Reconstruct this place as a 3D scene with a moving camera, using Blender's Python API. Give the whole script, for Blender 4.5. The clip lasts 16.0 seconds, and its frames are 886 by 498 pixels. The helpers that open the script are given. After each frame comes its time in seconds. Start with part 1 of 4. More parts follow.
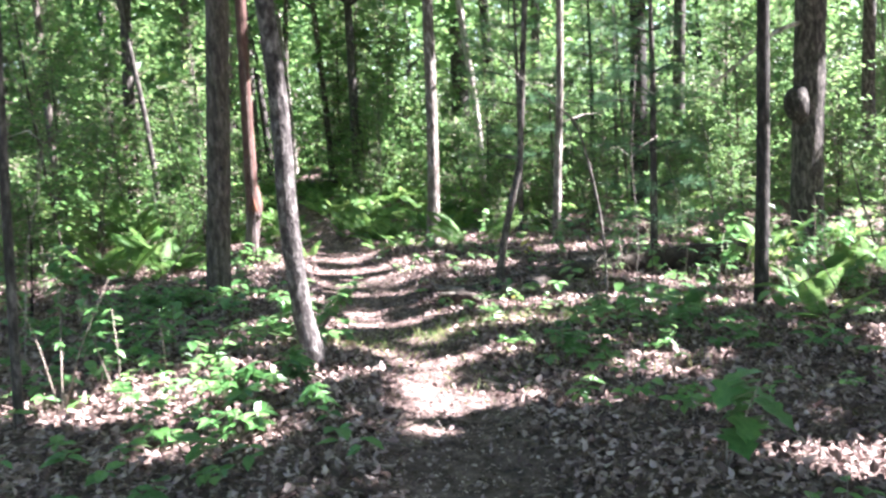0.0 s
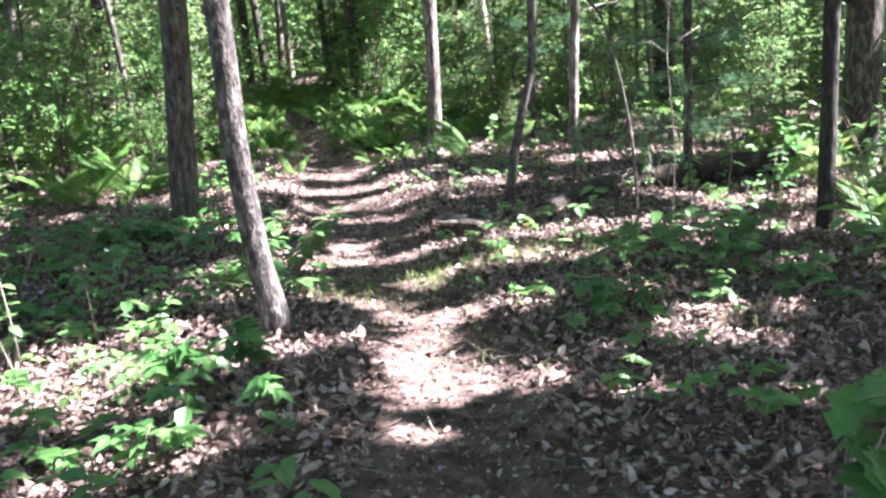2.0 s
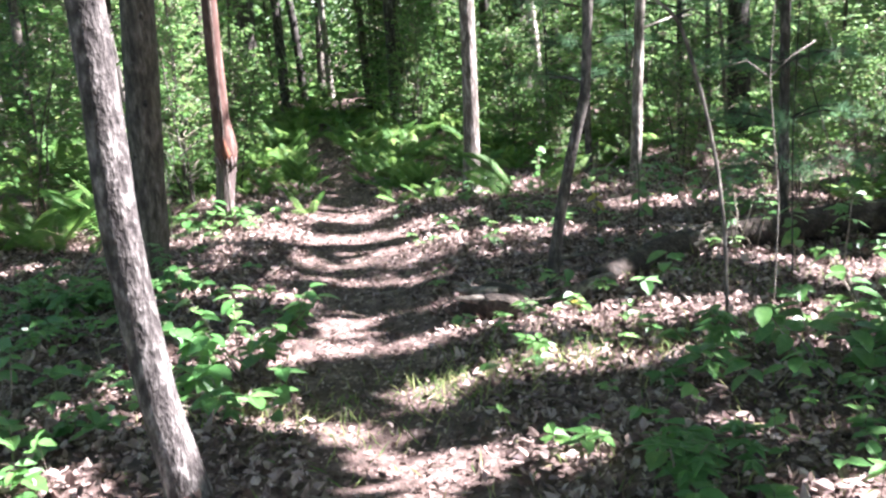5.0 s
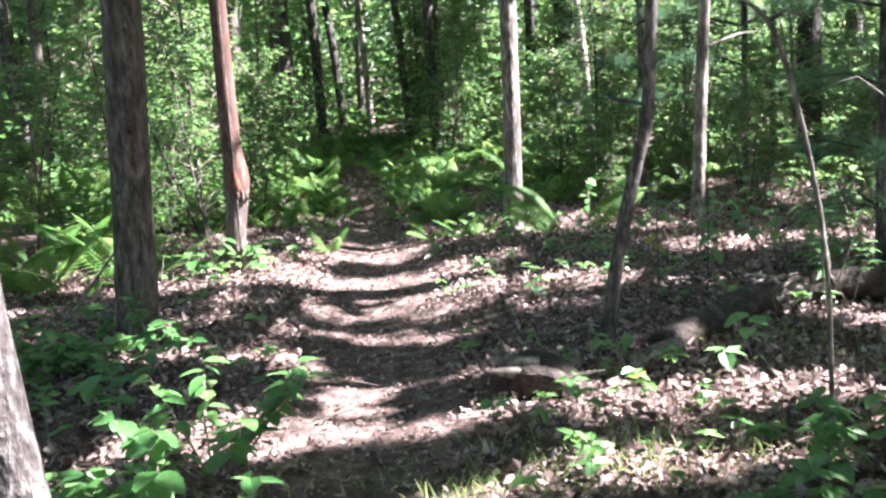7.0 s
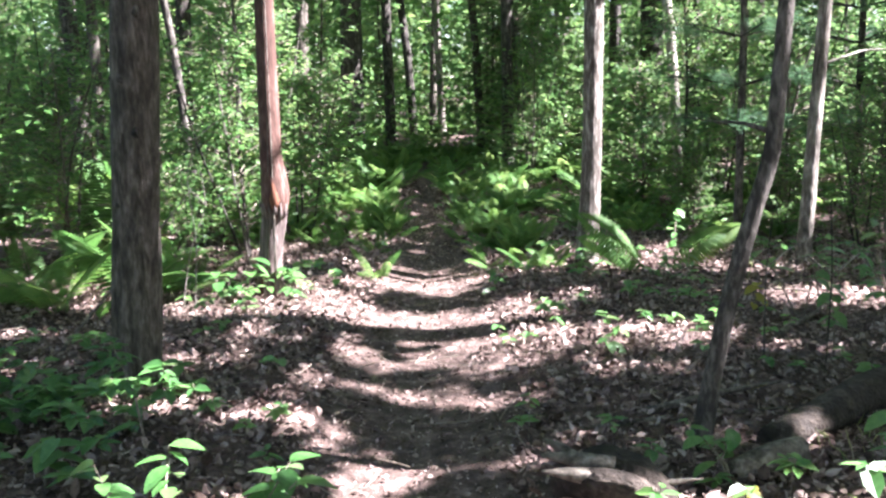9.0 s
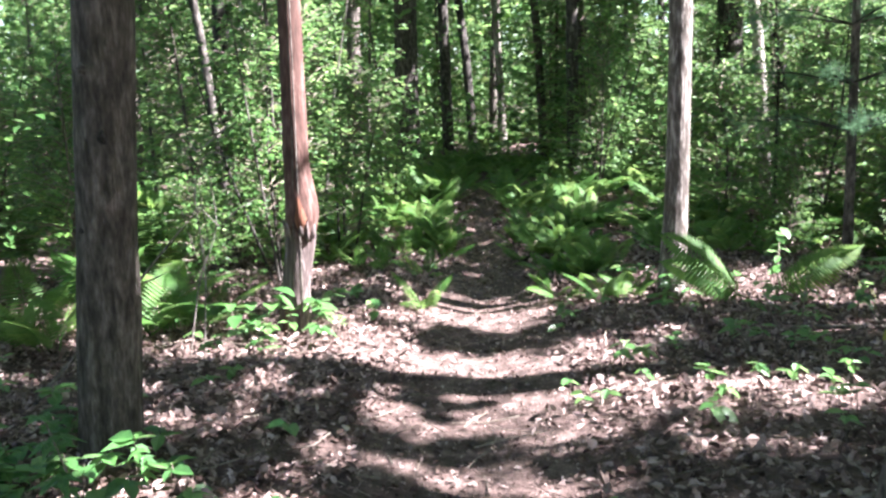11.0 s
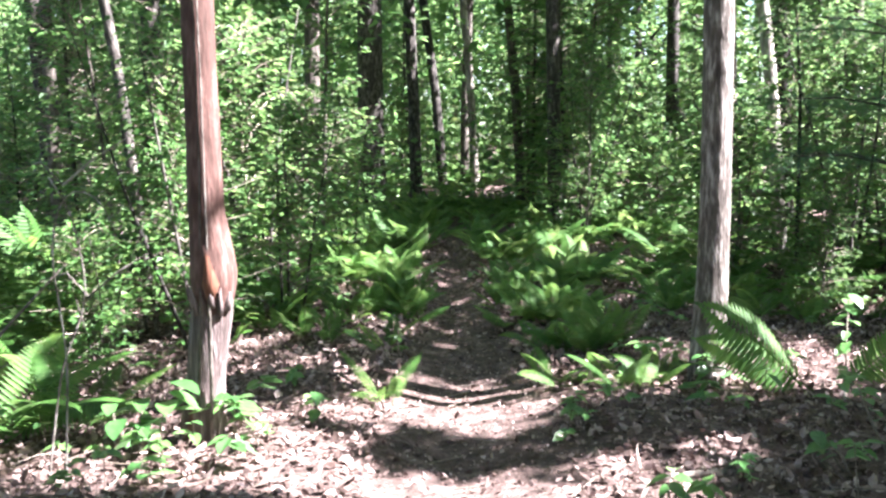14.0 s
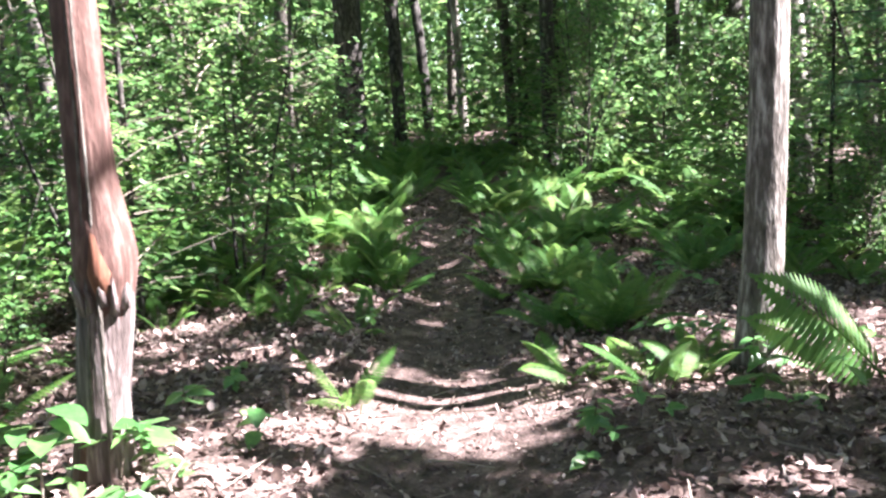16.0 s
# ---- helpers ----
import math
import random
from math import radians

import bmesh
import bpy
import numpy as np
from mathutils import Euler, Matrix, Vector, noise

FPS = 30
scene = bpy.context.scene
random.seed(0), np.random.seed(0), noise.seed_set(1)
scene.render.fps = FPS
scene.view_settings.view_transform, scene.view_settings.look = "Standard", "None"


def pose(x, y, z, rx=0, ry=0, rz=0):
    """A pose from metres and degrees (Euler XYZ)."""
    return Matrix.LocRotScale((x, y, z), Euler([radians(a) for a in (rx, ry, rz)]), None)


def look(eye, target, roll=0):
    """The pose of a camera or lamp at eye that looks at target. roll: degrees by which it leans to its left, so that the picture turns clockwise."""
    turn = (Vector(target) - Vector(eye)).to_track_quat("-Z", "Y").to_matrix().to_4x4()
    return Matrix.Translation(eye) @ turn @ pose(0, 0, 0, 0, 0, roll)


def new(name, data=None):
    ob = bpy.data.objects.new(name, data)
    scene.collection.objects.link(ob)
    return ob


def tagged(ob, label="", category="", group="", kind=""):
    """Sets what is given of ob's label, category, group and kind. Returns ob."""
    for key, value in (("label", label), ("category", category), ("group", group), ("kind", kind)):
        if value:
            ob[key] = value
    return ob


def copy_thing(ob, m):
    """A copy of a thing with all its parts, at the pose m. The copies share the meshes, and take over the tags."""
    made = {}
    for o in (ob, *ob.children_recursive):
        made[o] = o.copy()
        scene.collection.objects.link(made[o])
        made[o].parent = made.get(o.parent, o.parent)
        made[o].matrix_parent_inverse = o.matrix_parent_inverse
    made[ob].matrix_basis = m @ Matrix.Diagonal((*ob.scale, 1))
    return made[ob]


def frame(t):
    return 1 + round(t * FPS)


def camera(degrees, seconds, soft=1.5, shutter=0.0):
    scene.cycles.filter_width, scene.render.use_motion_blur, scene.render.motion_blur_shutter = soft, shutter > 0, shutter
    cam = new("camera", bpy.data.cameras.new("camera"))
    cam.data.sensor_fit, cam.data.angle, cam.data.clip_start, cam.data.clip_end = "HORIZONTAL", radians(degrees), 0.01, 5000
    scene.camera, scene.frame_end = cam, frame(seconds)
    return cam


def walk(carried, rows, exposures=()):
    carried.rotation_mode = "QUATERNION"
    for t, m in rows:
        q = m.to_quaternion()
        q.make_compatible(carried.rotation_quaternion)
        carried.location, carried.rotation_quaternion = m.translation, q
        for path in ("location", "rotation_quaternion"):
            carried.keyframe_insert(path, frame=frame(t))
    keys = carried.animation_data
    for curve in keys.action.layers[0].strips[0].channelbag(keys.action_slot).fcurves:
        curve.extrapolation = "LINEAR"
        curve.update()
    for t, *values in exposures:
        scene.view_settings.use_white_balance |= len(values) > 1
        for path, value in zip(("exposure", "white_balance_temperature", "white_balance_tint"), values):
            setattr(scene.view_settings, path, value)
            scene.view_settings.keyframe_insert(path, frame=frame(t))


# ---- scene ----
cam = camera(48.4, 16.0, 2.5, 0.3)
METRES, EYE, TILT, LEAN, TURN = 9.8, 1.5, 0.0, 0.0, 0.0
ROWS = [
    (0.0, 0.0, 0.0, 0.0, -0.33, -6.9, 2.71),
    (0.5, 0.002, 0.0406, 0.0003, -2.73, -8.71, 3.69),
    (1.0, 0.0124, 0.0779, -0.002, -1.35, -8.82, 3.27),
    (1.5, 0.0134, 0.1106, -0.0032, 1.26, -12.24, 2.99),
    (2.0, 0.0109, 0.147, -0.0011, 0.13, -12.74, 4.1),
    (2.5, 0.0138, 0.1848, -0.0041, 0.29, -10.22, 4.41),
    (3.0, 0.0187, 0.2218, -0.0045, 0.47, -10.48, 3.05),
    (3.5, 0.0218, 0.2558, -0.0022, -1.48, -11.86, 3.88),
    (4.0, 0.0325, 0.2869, -0.0038, 0.57, -10.75, 3.93),
    (4.5, 0.0294, 0.314, -0.0048, 2.38, -11.62, 3.76),
    (7.0, 0.0312, 0.4551, -0.0123, 6.15, -9.71, 3.97),
    (7.5, 0.0277, 0.4821, -0.012, 6.99, -10.18, 2.29),
    (8.0, 0.0179, 0.5112, -0.0122, 6.49, -10.99, 0.66),
    (8.5, 0.0189, 0.54, -0.0136, 7.64, -9.78, 1.67),
    (9.0, 0.024, 0.5675, -0.0136, 10.66, -8.95, 1.56),
    (9.5, 0.0141, 0.597, -0.0188, 10.03, -9.19, 1.64),
    (10.0, 0.0119, 0.6313, -0.0201, 11.65, -8.89, 2.17),
    (12.5, -0.0187, 0.7699, -0.0253, 15.34, -7.95, 1.51),
    (13.0, -0.0226, 0.8012, -0.0269, 13.61, -8.93, 2.06),
    (13.5, -0.0251, 0.8311, -0.0278, 15.97, -5.9, 1.91),
    (14.0, -0.0387, 0.858, -0.0302, 12.36, -5.86, 1.6),
    (14.5, -0.0394, 0.8891, -0.0329, 12.11, -5.26, 1.65),
    (15.0, -0.0413, 0.9164, -0.0324, 14.31, -5.72, 1.0),
    (15.5, -0.0534, 0.9458, -0.0343, 12.71, -7.35, 2.83),
    (16.0, -0.058, 0.9775, -0.0363, 11.74, -8.92, 3.14),
]
walk(cam, [(t, pose(0, 0, EYE, TILT, LEAN, TURN) @ pose(METRES * x, METRES * y, METRES * z, 90 + pitch, roll, yaw)) for t, x, y, z, yaw, pitch, roll in ROWS],
     [(t, 3.5 + e, 6100, 16) for t, e in ((0, 0.3), (1.5, 0.2), (3, 0.12), (9, 0.05), (12.5, -0.08), (13.1, -0.05), (14, 0.18), (15, 0.25), (16, 0.12))])

# ---- world and sun ----
SUN_AZ, SUN_EL = radians(86), radians(50)      # azimuth clockwise from +y
SUN_DIR = Vector((math.sin(SUN_AZ) * math.cos(SUN_EL), math.cos(SUN_AZ) * math.cos(SUN_EL), math.sin(SUN_EL)))
world = bpy.data.worlds.new("sky")
scene.world = world
world.use_nodes = True
wn = world.node_tree.nodes
sky = wn.new("ShaderNodeTexSky")
sky.sky_type, sky.sun_disc, sky.sun_elevation, sky.sun_rotation = "NISHITA", False, SUN_EL, SUN_AZ
wn["Background"].inputs[1].default_value = 0.05
world.node_tree.links.new(sky.outputs[0], wn["Background"].inputs[0])
sun = new("sun", bpy.data.lights.new("sun", "SUN"))
sun.data.energy, sun.data.angle, sun.data.color = 5.0, radians(0.53), (1.0, 0.965, 0.935)
sun.matrix_world = look(SUN_DIR * 60, (0, 0, 0))


# ---- materials ----
def material(name, ramp, scale=6.0, stretch=(1, 1, 1), rough=0.85, bump=0.4, fine=40.0, island=0.0, per_object=0.0, leaf=0.0, spec=0.3, bump_dist=0.01):
    """Noise at two scales through a colour ramp, with bump; leaf > 0 lets that share of light through."""
    m = bpy.data.materials.new(name)
    m.use_nodes = True
    nt = m.node_tree
    n, link = nt.nodes, nt.links.new
    b = n["Principled BSDF"]
    b.inputs["Roughness"].default_value = rough
    b.inputs["Specular IOR Level"].default_value = spec
    tc, mp = n.new("ShaderNodeTexCoord"), n.new("ShaderNodeMapping")
    mp.inputs["Scale"].default_value = stretch
    link(tc.outputs["Object"], mp.inputs[0])
    big, small = n.new("ShaderNodeTexNoise"), n.new("ShaderNodeTexNoise")
    big.inputs["Scale"].default_value, small.inputs["Scale"].default_value = scale, fine
    big.inputs["Detail"].default_value, small.inputs["Detail"].default_value = 4, 3
    big.inputs["Roughness"].default_value = 0.65
    link(mp.outputs[0], big.inputs[0]), link(mp.outputs[0], small.inputs[0])
    mix = n.new("ShaderNodeMath")
    mix.operation = "MULTIPLY_ADD"
    link(small.outputs[0], mix.inputs[0])
    mix.inputs[1].default_value = 0.4
    link(big.outputs[0], mix.inputs[2])
    shift = n.new("ShaderNodeMath")
    shift.operation = "ADD"
    link(mix.outputs[0], shift.inputs[0])
    shift.inputs[1].default_value = -0.2
    last = shift.outputs[0]
    for amount, node, out in ((island, "ShaderNodeNewGeometry", "Random Per Island"), (per_object, "ShaderNodeObjectInfo", "Random")):
        if amount:
            g, add, off = n.new(node), n.new("ShaderNodeMath"), n.new("ShaderNodeMath")
            add.operation, off.operation = "MULTIPLY_ADD", "ADD"
            link(g.outputs[out], add.inputs[0])
            add.inputs[1].default_value = amount
            link(last, add.inputs[2])
            link(add.outputs[0], off.inputs[0])
            off.inputs[1].default_value = -amount / 2
            last = off.outputs[0]
    cr = n.new("ShaderNodeValToRGB")
    while len(cr.color_ramp.elements) < len(ramp):
        cr.color_ramp.elements.new(0.5)
    for e, (p, c) in zip(cr.color_ramp.elements, ramp):
        e.position, e.color = p, (*c, 1)
    link(last, cr.inputs[0])
    link(cr.outputs[0], b.inputs["Base Color"])
    if bump:
        bp = n.new("ShaderNodeBump")
        bp.inputs["Strength"].default_value, bp.inputs["Distance"].default_value = bump, bump_dist
        link(mix.outputs[0], bp.inputs["Height"])
        link(bp.outputs[0], b.inputs["Normal"])
    if leaf:
        tr, ms, hue = n.new("ShaderNodeBsdfTranslucent"), n.new("ShaderNodeMixShader"), n.new("ShaderNodeHueSaturation")
        hue.inputs["Value"].default_value, hue.inputs["Saturation"].default_value, hue.inputs["Hue"].default_value = 2.15, 0.84, 0.476
        link(cr.outputs[0], hue.inputs["Color"])
        link(hue.outputs[0], tr.inputs[0])
        ms.inputs[0].default_value = leaf
        link(b.outputs[0], ms.inputs[1]), link(tr.outputs[0], ms.inputs[2])
        link(ms.outputs[0], n["Material Output"].inputs[0])
    return m


SOIL = material("soil", [(0.28, (0.025, 0.017, 0.014)), (0.47, (0.078, 0.050, 0.043)), (0.62, (0.155, 0.105, 0.094)), (0.82, (0.31, 0.222, 0.208))], 9, bump=1.0, fine=75, bump_dist=0.03)
LITTER = material("leaf_litter", [(0.05, (0.03, 0.018, 0.014)), (0.4, (0.115, 0.076, 0.064)), (0.68, (0.28, 0.205, 0.185)), (0.95, (0.44, 0.35, 0.325))], 9, island=0.8, rough=0.75, bump=0.3, leaf=0.12)
TWIG = material("twig", [(0.2, (0.08, 0.06, 0.045)), (0.8, (0.30, 0.25, 0.21))], 10, island=0.6)
BARK = material("grey_bark", [(0.3, (0.028, 0.022, 0.018)), (0.5, (0.084, 0.069, 0.059)), (0.72, (0.20, 0.172, 0.15))], 24, (1, 1, 0.28), bump=1.0, fine=70, per_object=0.15, bump_dist=0.02)
BARK_FLAKY = material("flaky_bark", [(0.3, (0.04, 0.031, 0.026)), (0.5, (0.115, 0.095, 0.083)), (0.7, (0.38, 0.335, 0.31))], 26, (1, 1, 0.22), bump=1.0, fine=60, bump_dist=0.02)
BARK_DARK = material("dark_bark", [(0.3, (0.014, 0.012, 0.011)), (0.5, (0.042, 0.035, 0.031)), (0.72, (0.16, 0.138, 0.125))], 22, (1, 1, 0.35), bump=1.0, fine=55, per_object=0.2, bump_dist=0.014)
BARK_RED = material("red_bark", [(0.3, (0.05, 0.026, 0.02)), (0.5, (0.085, 0.043, 0.035)), (0.75, (0.19, 0.115, 0.098))], 14, (1, 1, 0.3), bump=0.7, fine=55, bump_dist=0.014)
BARK_SHAGGY = material("shaggy_bark", [(0.3, (0.055, 0.04, 0.036)), (0.5, (0.11, 0.081, 0.076)), (0.7, (0.29, 0.232, 0.225))], 22, (1, 1, 0.12), bump=1.0, fine=70, bump_dist=0.02)
BARK_LEAN = material("furrowed_bark", [(0.32, (0.016, 0.012, 0.012)), (0.5, (0.062, 0.052, 0.049)), (0.72, (0.25, 0.22, 0.21))], 24, (1, 1, 0.45), bump=1.0, fine=55, bump_dist=0.022)
BARK_PALE = material("pale_bark", [(0.3, (0.05, 0.042, 0.036)), (0.5, (0.155, 0.132, 0.115)), (0.72, (0.42, 0.38, 0.345))], 11, (1, 1, 0.4), bump=0.7, fine=45, per_object=0.2)
SCAR = material("bare_wood_scar", [(0.3, (0.045, 0.018, 0.012)), (0.5, (0.15, 0.06, 0.036)), (0.75, (0.27, 0.13, 0.085))], 9, (1, 1, 0.15), bump=0.7, fine=60)
ROT = material("rotten_wood", [(0.3, (0.012, 0.009, 0.008)), (0.5, (0.034, 0.025, 0.02)), (0.8, (0.13, 0.10, 0.085))], 9, (1, 1, 1), bump=1.0, fine=50, bump_dist=0.03)
WEATHERED = material("weathered_wood", [(0.3, (0.035, 0.028, 0.023)), (0.5, (0.12, 0.10, 0.084)), (0.75, (0.29, 0.25, 0.215))], 14, bump=0.9, fine=60)
GREEN = [(0.1, (0.032, 0.082, 0.022)), (0.45, (0.060, 0.142, 0.038)), (0.8, (0.10, 0.20, 0.05)), (1.0, (0.17, 0.24, 0.06))]
LEAF = material("broad_leaf", GREEN, 3, island=0.75, rough=0.5, bump=0.15, leaf=0.42, spec=0.3)
LEAF_NEAR = material("seedling_leaf", [(0.15, (0.035, 0.10, 0.028)), (0.5, (0.065, 0.17, 0.048)), (0.9, (0.12, 0.24, 0.065))], 5, island=0.5, per_object=0.4, rough=0.38, bump=0.2, leaf=0.38, spec=0.55)
FERN = material("fern_frond", [(0.1, (0.03, 0.085, 0.016)), (0.5, (0.06, 0.145, 0.028)), (0.9, (0.13, 0.21, 0.04))], 3, island=0.25, per_object=0.5, rough=0.55, bump=0.1, leaf=0.42)
YELLOW = material("yellowed_leaf", [(0.2, (0.16, 0.19, 0.03)), (0.8, (0.38, 0.33, 0.06))], 5, island=0.4, leaf=0.4, bump=0.1)
GRASS = material("grass_blade", [(0.1, (0.06, 0.12, 0.03)), (0.5, (0.13, 0.19, 0.055)), (0.9, (0.32, 0.30, 0.14))], 3, island=0.8, leaf=0.35, bump=0)
NEEDLE = material("pine_needle", [(0.2, (0.04, 0.10, 0.05)), (0.8, (0.085, 0.18, 0.085))], 4, island=0.5, leaf=0.2, bump=0)

rng = np.random.default_rng(7)


# ---- mesh helpers ----
def mesh_of(name, verts, faces, mat, smooth=False):
    me = bpy.data.meshes.new(name)
    me.from_pydata(np.asarray(verts, float).reshape(-1, 3).tolist(), [], faces if isinstance(faces, list) else faces.tolist())
    me.materials.append(mat)
    if smooth:
        me.polygons.foreach_set("use_smooth", [True] * len(me.polygons))
    me.update()
    return me


def child(name, me, parent, label=""):
    ob = new(name, me)
    ob.parent = parent
    return tagged(ob, label)


def unit(v):
    return v / np.maximum(np.linalg.norm(v, axis=-1, keepdims=True), 1e-9)


def leaves(base, along, normal, length, width, fold=0.25, droop=0.15, shape=4):
    """Vertices and faces of many pointed leaves: rhombs folded on the midrib (4) or fuller ovals (6)."""
    n = len(base)
    along = unit(along)
    side = unit(np.cross(along, normal))
    up = np.cross(side, along)
    L, W = np.reshape(length, (-1, 1)) * np.ones((n, 1)), np.reshape(width, (-1, 1)) * np.ones((n, 1))
    if shape == 4:
        v = np.stack([base, base + along * L * 0.45 + side * W * 0.5 + up * W * fold, base + along * L - up * L * droop, base + along * L * 0.45 - side * W * 0.5 + up * W * fold], 1)
        f = np.arange(n)[:, None] * 4 + np.array([[0, 1, 2, 3]])
        return v.reshape(-1, 3), f
    v = np.stack([base, base + along * L * 0.25 + side * W * 0.42 + up * W * fold, base + along * L * 0.6 + side * W * 0.42 + up * (W * fold - L * droop * 0.4),
                  base + along * L - up * L * droop, base + along * L * 0.6 - side * W * 0.42 + up * (W * fold - L * droop * 0.4), base + along * L * 0.25 - side * W * 0.42 + up * W * fold], 1)
    i = np.arange(n)[:, None] * 6
    f = np.concatenate([i + np.array([[0, 1, 2, 3]]), i + np.array([[0, 3, 4, 5]])])
    return v.reshape(-1, 3), f


def tube(pts, radii, sides=10, rough=0.0, seed=0, flare=0.0, step=0.0, ridges=0):
    """A tapered, slightly uneven tube along a smooth line through pts."""
    pts, radii = np.array(pts, float), np.array(radii, float)
    d = np.concatenate([[0], np.cumsum(np.linalg.norm(np.diff(pts, axis=0), axis=1))])
    k = max(len(pts), int(d[-1] / step) + 1) if step else len(pts)
    s = np.linspace(0, d[-1], k)
    line = np.stack([np.interp(s, d, pts[:, a]) for a in range(3)], 1)
    if step:
        for _ in range(int(0.12 / step) + 1):
            line[1:-1] = (line[:-2] + 2 * line[1:-1] + line[2:]) / 4
    rad = np.interp(s, d, radii)
    if flare:
        rad = rad * (1 + flare * np.exp(-s / 0.16))
    tan = unit(np.gradient(line, axis=0))
    ref = np.array([0.0, 1.0, 0.13]) if abs(tan[0][1]) < 0.8 else np.array([1.0, 0, 0.1])
    u = unit(np.cross(tan, ref))
    w = np.cross(tan, u)
    a = np.linspace(0, 2 * math.pi, sides, endpoint=False)
    R = np.repeat(rad[:, None], sides, 1)
    if rough:
        for i in range(k):
            for j in range(sides):
                q = Vector((math.cos(a[j]) * 2.2, math.sin(a[j]) * 2.2, s[i] * 1.6 + seed))
                R[i, j] *= 1 + rough * (noise.noise(q) + (0.8 * noise.noise(Vector((q.x * 3.2, q.y * 3.2, q.z * 1.7))) if ridges else 0))
    v = line[:, None] + R[..., None] * (np.cos(a)[None, :, None] * u[:, None] + np.sin(a)[None, :, None] * w[:, None])
    f = [[i * sides + j, i * sides + (j + 1) % sides, (i + 1) * sides + (j + 1) % sides, (i + 1) * sides + j] for i in range(k - 1) for j in range(sides)]
    f += [list(range(sides))[::-1], list(range((k - 1) * sides, k * sides))]
    return v.reshape(-1, 3), f


def joined(pieces):
    vs, fs, n = [], [], 0
    for v, f in pieces:
        vs.append(v)
        fs += [[int(i) + n for i in q] for q in f]
        n += len(v)
    return np.concatenate(vs), fs


# ---- ground ----
TRAIL_Y = [-400, -5, 0, 3, 5, 6.2, 8.6, 11, 13.5, 17.2, 21, 25, 30, 400]
TRAIL_X = [0, 0, 0.05, 0.18, 0.08, 0.0, -0.55, -0.93, -1.4, -2.25, -3.02, -3.8, -4.5, -4.5]
TRAIL_W = [0.1, 0.4, 0.38, 0.36, 0.35, 0.34, 0.43, 0.48, 0.42, 0.2, 0.16, 0.14, 0.1, 0.05]


def trail_at(y):
    return np.interp(y, TRAIL_Y, TRAIL_X), np.interp(y, TRAIL_Y, TRAIL_W)


def ground_z(x, y):
    """Height of the forest floor: nearly level, a worn hollow along the trail, a slow rise beyond."""
    x, y = np.asarray(x, float), np.asarray(y, float)
    z = np.interp(y, [-30, 0, 5, 9, 13, 18, 22, 26, 32, 60, 400], [0.2, 0.0, -0.04, -0.16, -0.13, -0.15, -0.1, 0.1, 0.5, 1.6, 4])
    c, w = trail_at(y)
    d = np.abs(x - c)
    z = z - 0.085 * np.exp(-(d / (w * 1.15)) ** 2) + 0.035 * np.exp(-((d - w * 2.2) / 0.5) ** 2)
    far = np.clip((d - 1.0) / 4, 0, 1)
    z = z + far * (0.10 * np.sin(x * 0.7 + 1.1) * np.cos(y * 0.55) + 0.06 * np.sin(x * 1.7 + y * 1.3))
    return z + 0.014 * np.sin(x * 4.3 + 0.6 * np.sin(y * 3.1)) * np.cos(y * 3.7 + 0.8 * np.sin(x * 2.3)) + 0.01 * np.sin(x * 9.1 + y * 5.3) * np.sin(y * 8.7 - x * 3.1)


def gz(x, y):
    return float(ground_z(x, y))


gx = np.concatenate([-np.geomspace(9, 500, 26)[::-1], np.arange(-8.9, 8.9, 0.09), np.geomspace(9, 500, 26)])
gy = np.concatenate([-np.geomspace(3, 500, 26)[::-1], np.arange(-2.9, 26, 0.09), np.geomspace(26.2, 500, 30)])
X, Y = np.meshgrid(gx, gy)
Z = ground_z(X, Y)
nx = len(gx)
idx = (np.arange(len(gy) - 1)[:, None] * nx + np.arange(nx - 1)[None]).ravel()
ground = new("ground", mesh_of("ground", np.stack([X, Y, Z], -1), np.stack([idx, idx + 1, idx + nx + 1, idx + nx], 1), SOIL, True))
tagged(ground, "bare brown earth of a forest floor with a worn trail", "ground", kind="structure")


